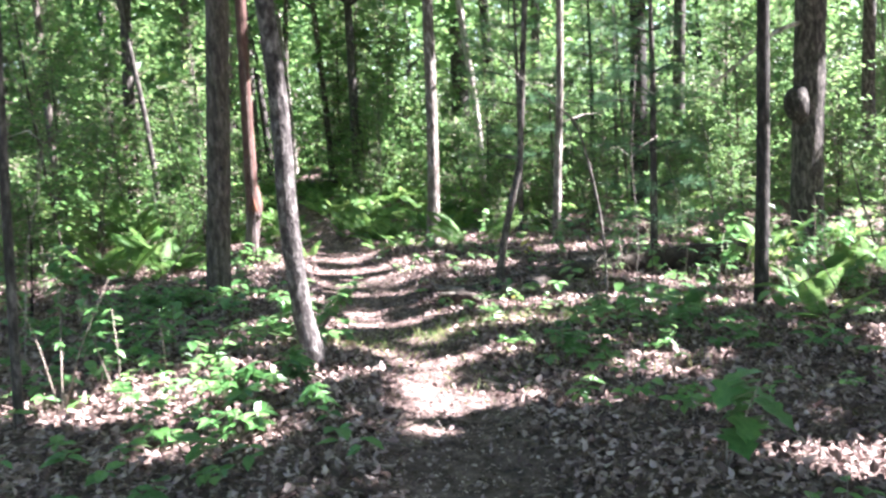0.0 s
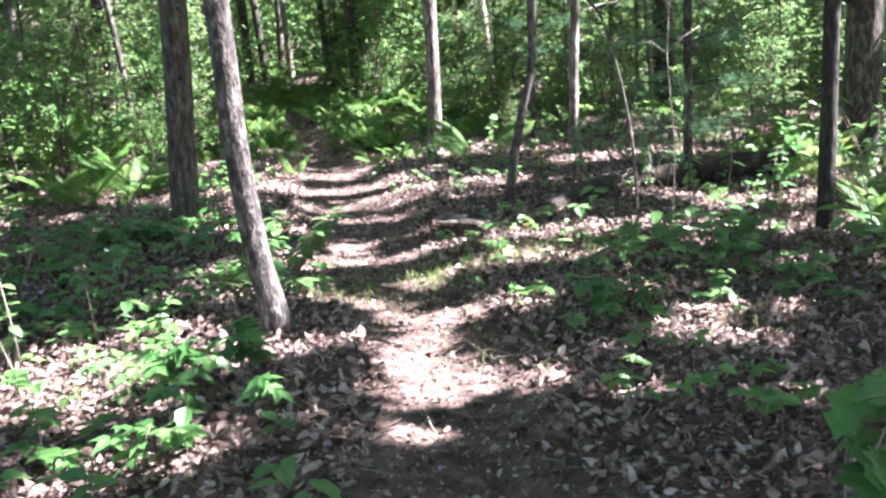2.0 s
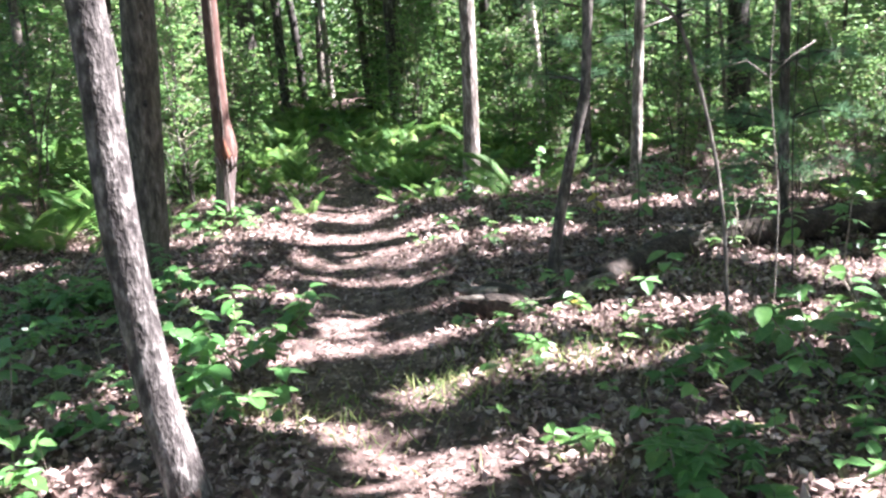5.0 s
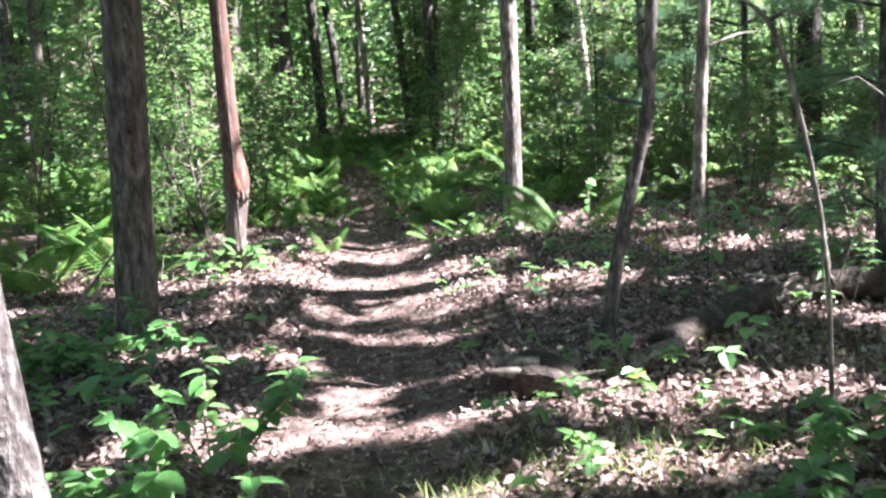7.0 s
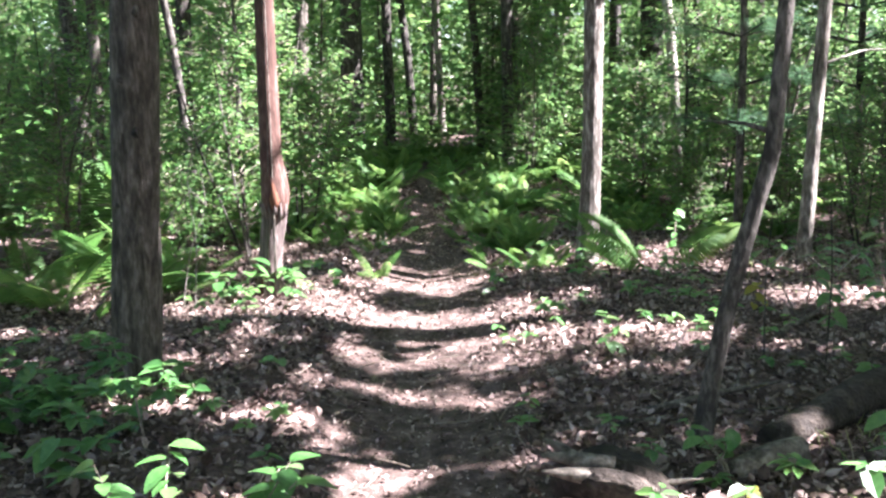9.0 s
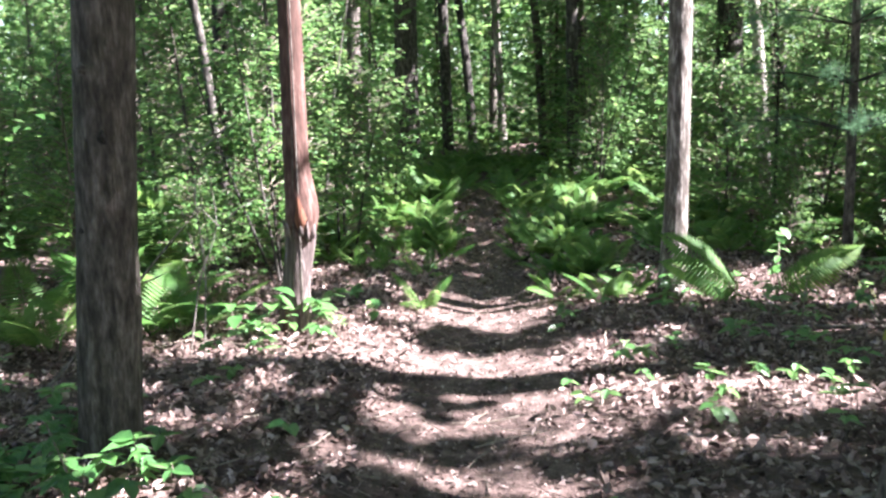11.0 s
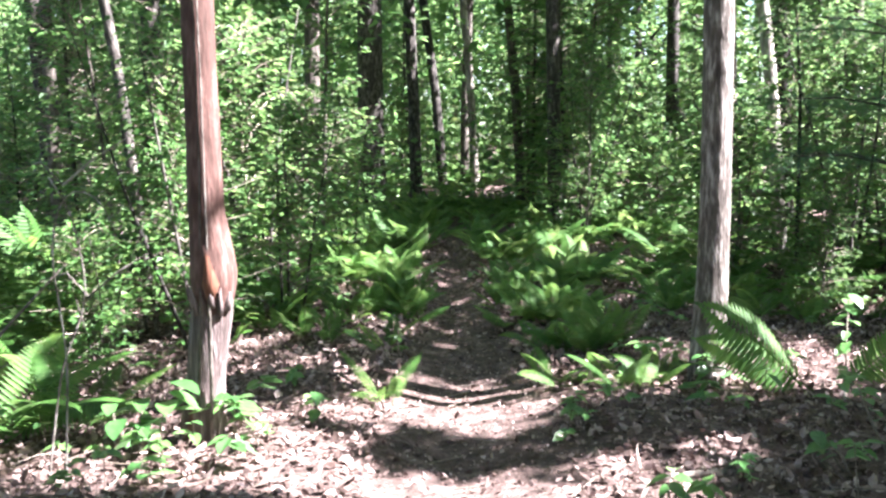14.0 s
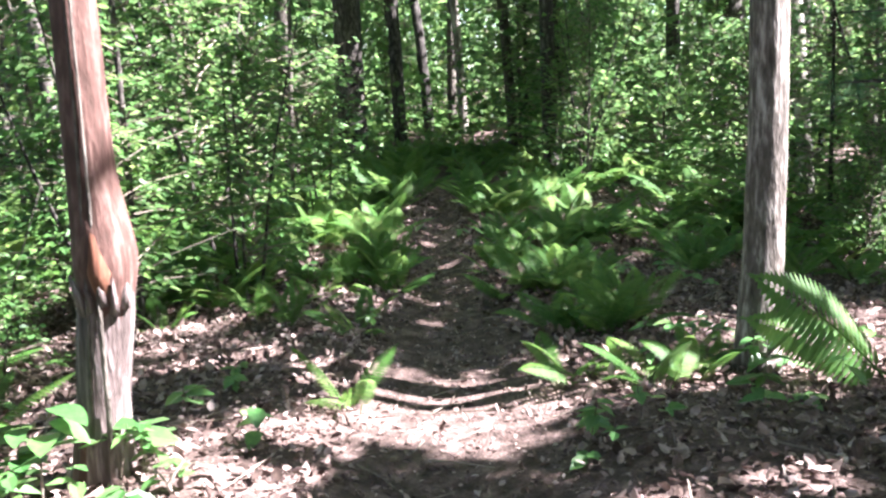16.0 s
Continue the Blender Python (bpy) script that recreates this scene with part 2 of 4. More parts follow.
# ---- sun flecks: made-up gaps in the unseen canopy, each set by where its light should fall (x, y, half sizes, turn) ----
FLECK_GAPS = [(-1.9, 12.15, 2.0, 0.44, -8), (-0.05, 11.65, 1.0, 0.34, -10), (-1.38, 13.45, 0.55, 0.34, 0), (-5.9, 15.3, 0.9, 0.7, 0), (-2.5, 12.3, 0.5, 0.4, 0), (-1.2, 11.15, 1.3, 0.09, -8), (-1.0, 10.5, 1.0, 0.10, -6), (-1.7, 9.9, 0.9, 0.14, -6), (-1.4, 8.3, 0.4, 0.2, 0),
        (-0.75, 8.85, 0.5, 0.26, 0), (0.5, 8.05, 0.7, 0.10, 0), (-1.0, 7.5, 0.6, 0.2, 0), (0.05, 7.75, 0.35, 0.08, 10), (-0.1, 6.25, 0.4, 0.15, 0), (1.85, 10.45, 0.4, 0.2, 0),
        (-1.6, 6.4, 0.7, 0.4, 0), (-0.05, 5.1, 0.25, 0.12, 0), (-2.0, 5.6, 0.8, 0.3, 0), (1.95, 4.25, 0.6, 0.4, 0), (1.3, 5.9, 0.35, 0.10, 0), (-1.2, 4.8, 0.4, 0.14, 0),
        (1.3, 7.1, 0.4, 0.08, 0), (4.6, 14.6, 1.3, 0.8, 0), (2.0, 12.6, 0.8, 0.3, 0), (-4.2, 13.6, 0.6, 1.0, 0), (-5.2, 16.5, 0.9, 1.4, 0), (-7.6, 21, 1.6, 1.2, 0), (0.4, 14.6, 0.6, 0.3, 0),
        (-1.1, 19.4, 0.6, 0.5, 0), (-3.3, 17.6, 0.5, 0.6, 0), (1.6, 17.2, 0.9, 0.5, 0), (3.0, 19.5, 1.1, 0.6, 0), (0.2, 21.5, 0.8, 0.6, 0), (-4.4, 20.5, 0.6, 0.6, 0),
        (0.15, 5.75, 0.6, 0.17, 4), (0.0, 6.75, 0.4, 0.08, 0), (-0.2, 7.15, 0.3, 0.06, 0), (1.0, 5.2, 0.4, 0.08, 0), (1.7, 6.5, 0.5, 0.10, 5), (2.2, 8.8, 0.6, 0.12, 0), (3.0, 10.0, 0.8, 0.2, 0), (3.4, 11.5, 1.0, 0.3, 0),
        (-0.35, 9.5, 0.6, 0.05, 8), (4.5, 10.0, 0.8, 0.35, 0), (2.6, 7.4, 0.5, 0.15, 0), (-1.2, 13.92, 1.1, 0.14, 4), (0.6, 13.84, 1.1, 0.10, 4), (1.7, 8.32, 1.1, 0.08, 4), (-1.7, 6.45, 0.9, 0.12, 4), (0.6, 8.71, 0.8, 0.06, 4), (-3.4, 12.5, 1.0, 0.12, 4), (0.0, 9.57, 0.6, 0.05, 4), (0.6, 9.0, 0.6, 0.13, 0), (1.25, 9.15, 0.4, 0.13, 0), (-2.35, 12.45, 0.7, 0.45, 0), (4.4, 10.6, 1.0, 0.5, 0), (-0.35, 13.74, 0.5, 0.12, 4), (0.5, 6.95, 0.4, 0.07, 4), (-1.2, 6.15, 0.6, 0.22, 4)]


def lit(p):
    """Where the sun's ray through p meets the floor, is a sun fleck wanted there, by a set gap or the fleck pattern?"""
    p = np.asarray(p)
    qx, qy = p[:, 0] - p[:, 2] * SUN_DIR.x / SUN_DIR.z, p[:, 1] - p[:, 2] * SUN_DIR.y / SUN_DIR.z
    out = np.zeros(len(p), bool)
    for x, y, a, b, turn in FLECK_GAPS:
        c, s = math.cos(radians(turn)), math.sin(radians(turn))
        u, v = (qx - x) * c + (qy - y) * s, -(qx - x) * s + (qy - y) * c
        wob = 0.22 * np.sin(qx * 7 + x) * np.cos(qy * 9 + y)
        out |= (u / (a + 0.16)) ** 2 + (v / (b + 0.15)) ** 2 + wob < 1.0
    beyond = np.sin(qx * 1.15 + 1.7 * np.sin(qy * 0.43)) * np.cos(qy * 1.35 + 1.3 * np.sin(qx * 0.61)) + 0.5 * np.sin(qx * 3.1 + qy * 1.9)
    away = (qy > 15) | (qx < -4.2) | (qx > 2.7)
    fx, fy = qx * 1.5, qy * 1.4
    flecks = np.sin(fy * 4.2 + 0.9 * np.sin(fx * 1.1)) * np.sin(fx * 1.6 + 1.5 * np.sin(fy * 1.7)) + 0.4 * np.sin(fx * 5.3 + fy * 7.1) + 0.25 * np.sin(fx * 11.3 - fy * 9.2)
    deep = (qy > 14.2) & (qy < 27) & (np.abs(qx - trail_at(qy)[0]) < np.where(qy > 15.2, 0.6, 1.3))
    need = np.where((qx > 2.7) & (qy < 17), -0.3, np.where((qy > 17) & (qx > -1.5), 0.3, 0.4))
    # keeps the crowns closed here, so the grey trunk stays in shade
    shade = (qx < -2.3) & (qx > -4.8) & (np.abs(qy - 10.4) < 0.45)
    need = np.where((qx < -2.6) & (qy > 13), 0.9, need)
    need = np.where((qy > 20.5) & (qx > -8.5), -0.2, need)
    return ~shade & (out | (away & ~deep & (beyond > need)) | (~away & ~deep & (flecks > np.where((qx > 0.4) & (qy < 11.5), np.where(qy < 8, 0.3, 0.2), 0.34))) | (deep & (flecks > 1.15)))


# ---- trees ----
def tree(x, y, pts, radii, mat, label, crown_z=(6, 11), crown_r=2.6, n_leaves=900, sides=14, rough=0.05, flare=0.35, step=0.12, limbs=5, seed=0, name="tree", stubs=()):
    """A tree at x, y: trunk along pts (offsets from the base), limbs, and a loose crown of leaves, cut to shape the sun
    flecks.
    """
    r = np.random.default_rng(1000 + seed)
    z0 = gz(x, y)
    root = new(name)
    root.location = (x, y, z0)
    tagged(root, label, "tree", group="forest trees")
    pts = [(0, 0, -0.25)] + [p for p in pts]
    radii = [radii[0]] + list(radii)
    child("trunk", mesh_of("trunk", *tube(pts, radii, sides, rough, seed * 3.7, flare, step, 1), mat, True), root)
    top = np.array(pts[-1])
    P = np.array(pts)
    for i in range(limbs):
        zz = r.uniform(crown_z[0] - 0.6, min(crown_z[1] - 1, top[2] - 0.3))
        a = np.array([np.interp(zz, P[:, 2], P[:, k]) for k in range(2)] + [zz])
        ang, ln = r.uniform(0, 6.28), crown_r * r.uniform(0.6, 1.0)
        dv = np.array([math.cos(ang), math.sin(ang), 0.45])
        rr = np.interp(zz, P[:, 2], radii) * 0.5
        child("limb", mesh_of("limb", *tube([a, a + dv * ln * 0.4 + [0, 0, 0.05], a + dv * ln + [0, 0, 0.35]], [rr, rr * 0.6, rr * 0.2], 6), mat, True), root)
    for zz, ang, ln, rr in stubs:
        a = np.array([np.interp(zz, P[:, 2], P[:, k]) for k in range(2)] + [zz])
        dv = np.array([math.cos(ang), math.sin(ang), 0.25])
        child("dead_branch", mesh_of("dead_branch", *tube([a, a + dv * ln * 0.5, a + dv * ln + [0, 0, -0.1 * ln]], [rr, rr * 0.7, rr * 0.3], 6), mat, True), root, "bare dead branch")
    if n_leaves:
        m = int(n_leaves * 1.0)
        clump = r.normal(size=(max(6, m // 45), 3)) * [crown_r * 0.62, crown_r * 0.62, (crown_z[1] - crown_z[0]) * 0.3]
        c = clump[r.integers(0, len(clump), m)] + r.normal(size=(m, 3)) * 0.33
        c[:, :2] += [np.interp(crown_z[0], P[:, 2], P[:, 0]), np.interp(crown_z[0], P[:, 2], P[:, 1])]
        c[:, 2] += (crown_z[0] + crown_z[1]) / 2
        # leaves out those that would block a wanted sun fleck
        c = c[~lit(c + [x, y, z0])]
        nn = r.normal(size=(len(c), 3)) * 0.45 + [0, 0, 1]
        al = r.normal(size=(len(c), 3)) * [1, 1, 0.35]
        ln = r.uniform(0.2, 0.38, len(c))
        child("crown", mesh_of("crown", *leaves(c, al, nn, ln, ln * 0.7), LEAF), root)
    return root


A = [(0, 0, 0), (-0.03, 0, 0.14), (-0.073, 0, 0.37), (-0.10, 0, 0.64), (-0.13, 0, 1.02), (-0.13, 0, 1.4), (-0.145, 0, 1.88), (-0.21, -0.03, 2.75), (-0.6, -0.15, 5.0), (-0.95, -0.2, 8.5)]
tree(-0.885, 6.50, A, [0.08, 0.073, 0.068, 0.066, 0.066, 0.062, 0.062, 0.058, 0.052, 0.03], BARK_LEAN, "leaning grey-brown tree trunk with rough bark beside the trail", (5.5, 8.5), 2.0, 900, 24, 0.06, 0.3, 0.05, seed=1)
grey = tree(-2.40, 10.35, [(0, 0, 0), (0.07, 0, 1.0), (0.14, 0, 2), (0.25, 0, 4), (0.3, 0, 7), (0.4, 0, 13)], [0.132, 0.124, 0.12, 0.115, 0.1, 0.03], BARK, "straight grey tree trunk with furrowed bark in shade", (7, 12.5), 3.0, 1600, 28, 0.06, 0.3, 0.05, seed=2)
tree(0.52, 9.62, [(0, 0, 0), (0.04, 0, 0.25), (0.09, 0, 0.55), (0.14, 0.02, 0.76), (0.20, 0.03, 0.99), (0.27, 0.04, 1.22), (0.285, 0.05, 1.42), (0.31, 0.06, 1.83), (0.38, 0.1, 2.8), (0.55, 0.1, 4.4), (0.65, 0.1, 6.5)], [0.045, 0.039, 0.036, 0.036, 0.034, 0.034, 0.032, 0.031, 0.029, 0.025, 0.014], BARK_DARK,
     "slender crooked young tree leaning over the trail edge", (4.5, 6.5), 2.0, 1300, 16, 0.08, 0.5, 0.05, seed=3, stubs=((1.3, 2.4, 0.3, 0.012),))
tree(1.62, 13.9, [(0, 0, 0), (0.05, 0, 1), (0.12, 0.02, 2.2), (0.2, 0, 5), (0.3, 0, 9)], [0.062, 0.055, 0.052, 0.048, 0.03], BARK_PALE, "thin pale-barked tree at the litter edge", (5, 8.5), 3.0, 2600, 16, 0.06, 0.4, 0.06, seed=4, stubs=((1.6, 0.6, 0.9, 0.012), (2.1, 2.6, 0.8, 0.012)))
tree(-0.14, 13.98, [(0, 0, 0), (0.04, 0, 0.6), (0.06, 0, 1.3), (0.08, 0, 2.6), (0.1, 0, 6), (0.15, 0, 12)], [0.098, 0.086, 0.081, 0.079, 0.07, 0.03], BARK_FLAKY, "grey-brown tree trunk with flaky bark lit on one side", (6.5, 11.5), 3.2, 3000, 28, 0.07, 0.35, 0.05, seed=5)
tree(2.72, 8.38, [(0, 0, 0), (0.03, 0, 1.2), (0.04, 0, 2.6), (0.1, 0, 5), (0.2, 0, 8)], [0.062, 0.056, 0.052, 0.045, 0.02], BARK_DARK, "slim dark young tree standing in ferns", (5, 8), 2.6, 2400, 16, 0.06, 0.4, 0.06, seed=6)
burled = tree(4.55, 12.2, [(0, 0, 0), (0, 0, 1.2), (0.05, 0, 3), (0.1, 0, 8), (0.2, 0, 14)], [0.21, 0.19, 0.185, 0.15, 0.04], BARK_DARK, "thick dark forest tree with a burl on its trunk", (8, 13), 3.8, 4200, 24, 0.06, 0.3, 0.08, seed=7)
v, f = tube([(-0.08, -0.10, 1.62), (-0.17, -0.13, 1.78), (-0.18, -0.12, 1.95), (-0.08, -0.10, 2.1)], [0.05, 0.15, 0.15, 0.06], 14, 0.3, 2, 0, 0.05, 1)
child("burl", mesh_of("burl", v, f, BARK_DARK, True), burled, "rounded knobbly burl")
v, f = tube([(-0.1, -0.1, 2.85), (-0.45, -0.2, 2.75), (-0.85, -0.3, 2.45), (-1.05, -0.35, 2.3), (-1.35, -0.4, 2.1)], [0.03, 0.028, 0.022, 0.018, 0.008], 9, 0.15, 1, 0, 0.08)
child("dead_branch", mesh_of("dead_branch", v, f, BARK_PALE, True), burled, "pale bare dead branch")
tree(-2.36, 5.25, [(0, 0, 0), (0.05, 0, 1.3), (0.1, 0.02, 2.6), (0.1, 0, 4.5)], [0.03, 0.027, 0.025, 0.015], BARK_DARK, "thin dark sapling stem among seedlings", (3.8, 4.6), 0.8, 200, 10, 0.06, 0.3, 0.08, limbs=3, seed=8)

# the reddish tree: bulge with a torn bark scar
red = tree(-2.48, 12.55, [(0, 0, 0), (0.04, 0, 0.3), (0.09, 0, 0.62), (0.105, 0, 0.78), (0.085, 0, 1.05), (0.085, 0, 1.6), (0.10, 0, 2.6), (0.13, 0, 6), (0.13, 0, 10)], [0.095, 0.08, 0.088, 0.108, 0.082, 0.074, 0.071, 0.062, 0.03], BARK_RED,
           "reddish-brown tree trunk with a bulging torn bark scar", (6, 10), 2.2, 900, 26, 0.07, 0.35, 0.05, seed=9)
v, f = tube([(0.115, -0.065, 0.63), (0.13, -0.08, 0.70), (0.125, -0.081, 0.80), (0.105, -0.055, 0.98)], [0.016, 0.045, 0.04, 0.01], 12, 0.25, 3)
lower = tube([(0.0, 0, -0.2), (0.005, 0, 0.0), (0.04, 0, 0.3), (0.085, 0, 0.58), (0.10, 0, 0.70)], [0.105, 0.103, 0.086, 0.092, 0.088], 26, 0.12, 31, 0.28, 0.04, 1)
child("lower_bark", mesh_of("lower_bark", *lower, BARK_SHAGGY, True), red, "shaggy grey-pink bark below the scar")
for k in range(7):
    a = -2.9 + k * 0.42
    e = np.array([0.093 + 0.085 * math.cos(a), 0.085 * math.sin(a), 0.62 + 0.02 * math.sin(k * 2.1)])
    child("bark_flake", mesh_of("bark_flake", *tube([e, e + [0.012 * math.cos(a), 0.012 * math.sin(a), 0.05], e + [0.03 * math.cos(a), 0.03 * math.sin(a), 0.085 + 0.02 * (k % 3)]], [0.02, 0.014, 0.003], 6, 0.3, k), BARK_SHAGGY, True), red, "curled torn bark flake")
child("bark_scar", mesh_of("bark_scar", v, f, SCAR, True), red, "orange bare wood where bark is torn")
for dx, top in ((0.10, 0.62), (0.02, 0.55)):
    child("vine_stem", mesh_of("vine_stem", *tube([(dx, -0.09, -0.05), (dx * 0.9, -0.085, 0.3), (dx * 0.6 + 0.06, -0.095, top), (dx * 0.3 + 0.09, -0.08, top + 0.5), (dx * 0.2 + 0.11, -0.072, 2.6)], [0.012, 0.010, 0.007, 0.005, 0.004], 7), BARK, True), red, "thin vine stem climbing the trunk")

for dx, z, r0 in ((0.09, 1.62, 0.026), (0.15, 1.35, 0.02), (0.03, 0.98, 0.018), (0.20, 1.95, 0.024)):
    y0 = -math.sqrt(max(0.12 ** 2 - (dx - 0.07 * z - 0.01) ** 2, 0.002))
    child("knot", mesh_of("knot", *tube([(dx, y0 + 0.02, z - 0.02), (dx, y0 - 0.004, z), (dx, y0 + 0.01, z + 0.035)], [r0 * 0.6, r0, r0 * 0.4], 9, 0.3, z), BARK_DARK, True), grey, "dark bark knot")

# bent bare sapling over the log
bent = new("bent_sapling")
bent.location = (1.46, 8.76, gz(1.46, 8.76))
tagged(bent, "thin pale sapling bent over at its top", "sapling")
S = [(0, 0, -0.1), (-0.01, 0, 0.5), (-0.05, -0.02, 0.85), (-0.12, -0.04, 1.2), (-0.2, -0.06, 1.5), (-0.26, -0.08, 1.66), (-0.4, -0.1, 1.78), (-0.62, -0.16, 1.95), (-1.0, -0.3, 2.3)]
child("stem", mesh_of("stem", *tube(S, [0.012, 0.011, 0.010, 0.010, 0.011, 0.010, 0.008, 0.006, 0.003], 10, 0.2, 5, 0, 0.03), BARK_PALE, True), bent)
child("twig", mesh_of("twig", *tube([(-0.26, -0.08, 1.66), (-0.18, -0.08, 1.7), (-0.12, -0.06, 1.66), (-0.16, -0.04, 1.6)], [0.01, 0.008, 0.007, 0.003], 7), BARK_PALE, True), bent)

# trees farther in, and round about
FAR = [(-5.9, 23.7, 0.14, 0), (-5.3, 25.0, 0.25, 1), (-4.8, 26.2, 0.12, 1), (-4.95, 29.2, 0.11, 1), (-4.55, 29.5, 0.10, 0), (-4.2, 29.0, 0.09, 2), (-2.75, 25.5, 0.085, 0), (-1.93, 23.25, 0.11, 1), (-1.6, 30.7, 0.10, 2), (-0.15, 28.7, 0.14, 1),
       (1.27, 22.6, 0.13, 1), (2.45, 24.5, 0.13, 1), (0.9, 19.6, 0.075, 2), (0.65, 25.5, 0.24, 1), (3.6, 17.8, 0.17, 1), (7.2, 16.6, 0.12, 1), (-4.4, 15.6, 0.045, 1), (5.2, 21.5, 0.15, 1), (-9.5, 22, 0.16, 1), (-8.2, 26.5, 0.13, 0), (-7.2, 18.6, 0.08, 0)]
mats = (BARK, BARK_DARK, BARK_PALE)
words = ("grey", "dark", "pale")
spots = [(x, y) for x, y, *_ in FAR]
for i, (x, y, r0, k) in enumerate(FAR):
    lx, ly = rng.uniform(-1, 1, 2) * (1.3 if r0 < 0.12 else 0.6)
    tree(x, y, [(0, 0, 0), (lx * 0.1, ly * 0.1, 2), (lx * 0.4, ly * 0.4, 5), (lx, ly, 11)], [r0, r0 * 0.92, r0 * 0.8, r0 * 0.25], mats[k], words[k] + "-barked forest tree rising behind the ferns", (5, 11), 2.6, 1200, 10, 0.05, 0.3, 0.3, 4, seed=20 + i)


def open_ground(x, y):
    """The stretch beside the trail that holds only the trees set above."""
    return 0 < y < 17 and -1.2 - 0.75 * max(y - 5, 0.6 * y - 3) - 1.0 < x < 1.0 + 0.52 * y


# trees added out of view so that their crowns shade the trail
shade_row = [(max(6.2, 2.2 + 0.55 * y) + dx + rng.uniform(-0.5, 0.5), y + rng.uniform(-0.6, 0.6)) for y in np.arange(-2.65, 19, 2.6) for dx in (0, 3.0)]
spots += shade_row
for i, (x, y) in enumerate(shade_row):
    lx, ly = rng.uniform(-0.5, 0.5, 2)
    tree(x, y, [(0, 0, 0), (lx * 0.1, ly * 0.1, 2), (lx * 0.4, ly * 0.4, 5), (lx, ly, 11)], [0.14, 0.13, 0.11, 0.04], mats[i % 2], words[i % 2] + "-barked filler tree added to fill and shade the forest", (5.5, 11), 3.4, 5200, 9, 0.05, 0.3, 0.5, 4, seed=300 + i)
i = 0
while i < 120:
    x, y = rng.uniform(-34, 30), rng.uniform(-14, 70)
    if open_ground(x, y) or abs(x - float(trail_at(y)[0])) < 1.6 or min((x - a) ** 2 + (y - b) ** 2 for a, b in spots) < 2.2:
        continue
    spots.append((x, y))
    r0, k = rng.uniform(0.05, 0.2) if y > 16 else rng.uniform(0.09, 0.2), int(rng.choice([0, 1, 1, 2]))
    lx, ly = rng.uniform(-0.7, 0.7, 2)
    # nearer filler trees get denser crowns, added to shade the floor
    close = y < 30 and -14 < x < 22
    tree(x, y, [(0, 0, 0), (lx * 0.1, ly * 0.1, 2), (lx * 0.4, ly * 0.4, 5), (lx, ly, 11)], [r0, r0 * 0.92, r0 * 0.8, r0 * 0.25], mats[k], words[k] + "-barked filler tree added to fill and shade the forest", (5.5, 11) if close else (2.5, 10), 3.2, 4600 if close else 1600, 9, 0.05, 0.3, 0.5, 4, seed=60 + i)
    i += 1


# ---- fallen wood ----
def fallen_log(x, y, dx, dy, r0, r1, lift, label, mat, seed):
    z = gz(x, y) + lift
    z2 = gz(x + dx, y + dy) + lift + 0.03
    root = new("fallen_log")
    root.location = (x, y, z)
    tagged(root, label, "log")
    pts = [(0, 0, 0), (dx * 0.3, dy * 0.3, 0.01), (dx * 0.7, dy * 0.72, (z2 - z) * 0.7 + 0.02), (dx, dy, z2 - z)]
    child("body", mesh_of("body", *tube(pts, [r0 * 0.8, r0, (r0 + r1) / 2, r1], 18, 0.16, seed, 0, 0.05, 1), mat, True), root)
    return root


log = fallen_log(0.80, 9.62, 0.80, 0.93, 0.08, 0.108, 0.05, "mossy weathered log lying in leaf litter", ROT, 2)
for k in range(9):
    a = k * 0.7
    e = np.array([0.80, 0.93, 0.03]) + np.array([0.07 * math.cos(a), -0.06 * math.cos(a), 0.09 * math.sin(a)])
    child("splinter", mesh_of("splinter", *tube([e - [0.1, 0.1, 0], e + [0.02, 0.02, 0.01], e + [0.06 + 0.04 * (k % 3), 0.05, 0.03]], [0.024, 0.018, 0.004], 7, 0.3, k), WEATHERED, True), log, "pale torn wood at the broken end")
short = fallen_log(0.62, 9.28, 0.27, 0.17, 0.05, 0.062, 0.05, "short grey weathered log beside the young tree", WEATHERED, 11)
# flat disc of darker wood closing the cut end
child("end_grain", mesh_of("end_grain", *tube([(0.262, 0.165, 0.03), (0.275, 0.173, 0.03)], [0.05, 0.044], 16, 0.1, 4), ROT, True), short, "dark cut end")
big = fallen_log(1.66, 10.60, 1.7, 0.35, 0.11, 0.13, 0.09, "thick dark rotting log with a torn pale end", ROT, 5)
for k in range(6):
    a = k * 0.9
    e = np.array([0.0, 0.06 * math.cos(a), 0.06 * math.sin(a)])
    child("splinter", mesh_of("splinter", *tube([e + [0.15, 0, 0], e * 1.05 + [-0.05, 0, 0.02], e * 1.2 + [-0.10 - 0.05 * (k % 3), 0, 0.05]], [0.035, 0.025, 0.006], 7, 0.3, k), WEATHERED, True), big)
stump = new("rotten_stump")
stump.location = (0.10, 9.06, gz(0.10, 9.06) + 0.02)
tagged(stump, "rotten broken stump with pale splintered wood beside the trail", "stump")
child("core", mesh_of("core", *tube([(-0.14, 0.05, 0.02), (0.02, 0.02, 0.09), (0.16, 0.0, 0.07), (0.28, -0.03, -0.01)], [0.06, 0.115, 0.105, 0.06], 16, 0.6, 4, 0, 0.03, 1), ROT, True), stump, "dark rotten wood")
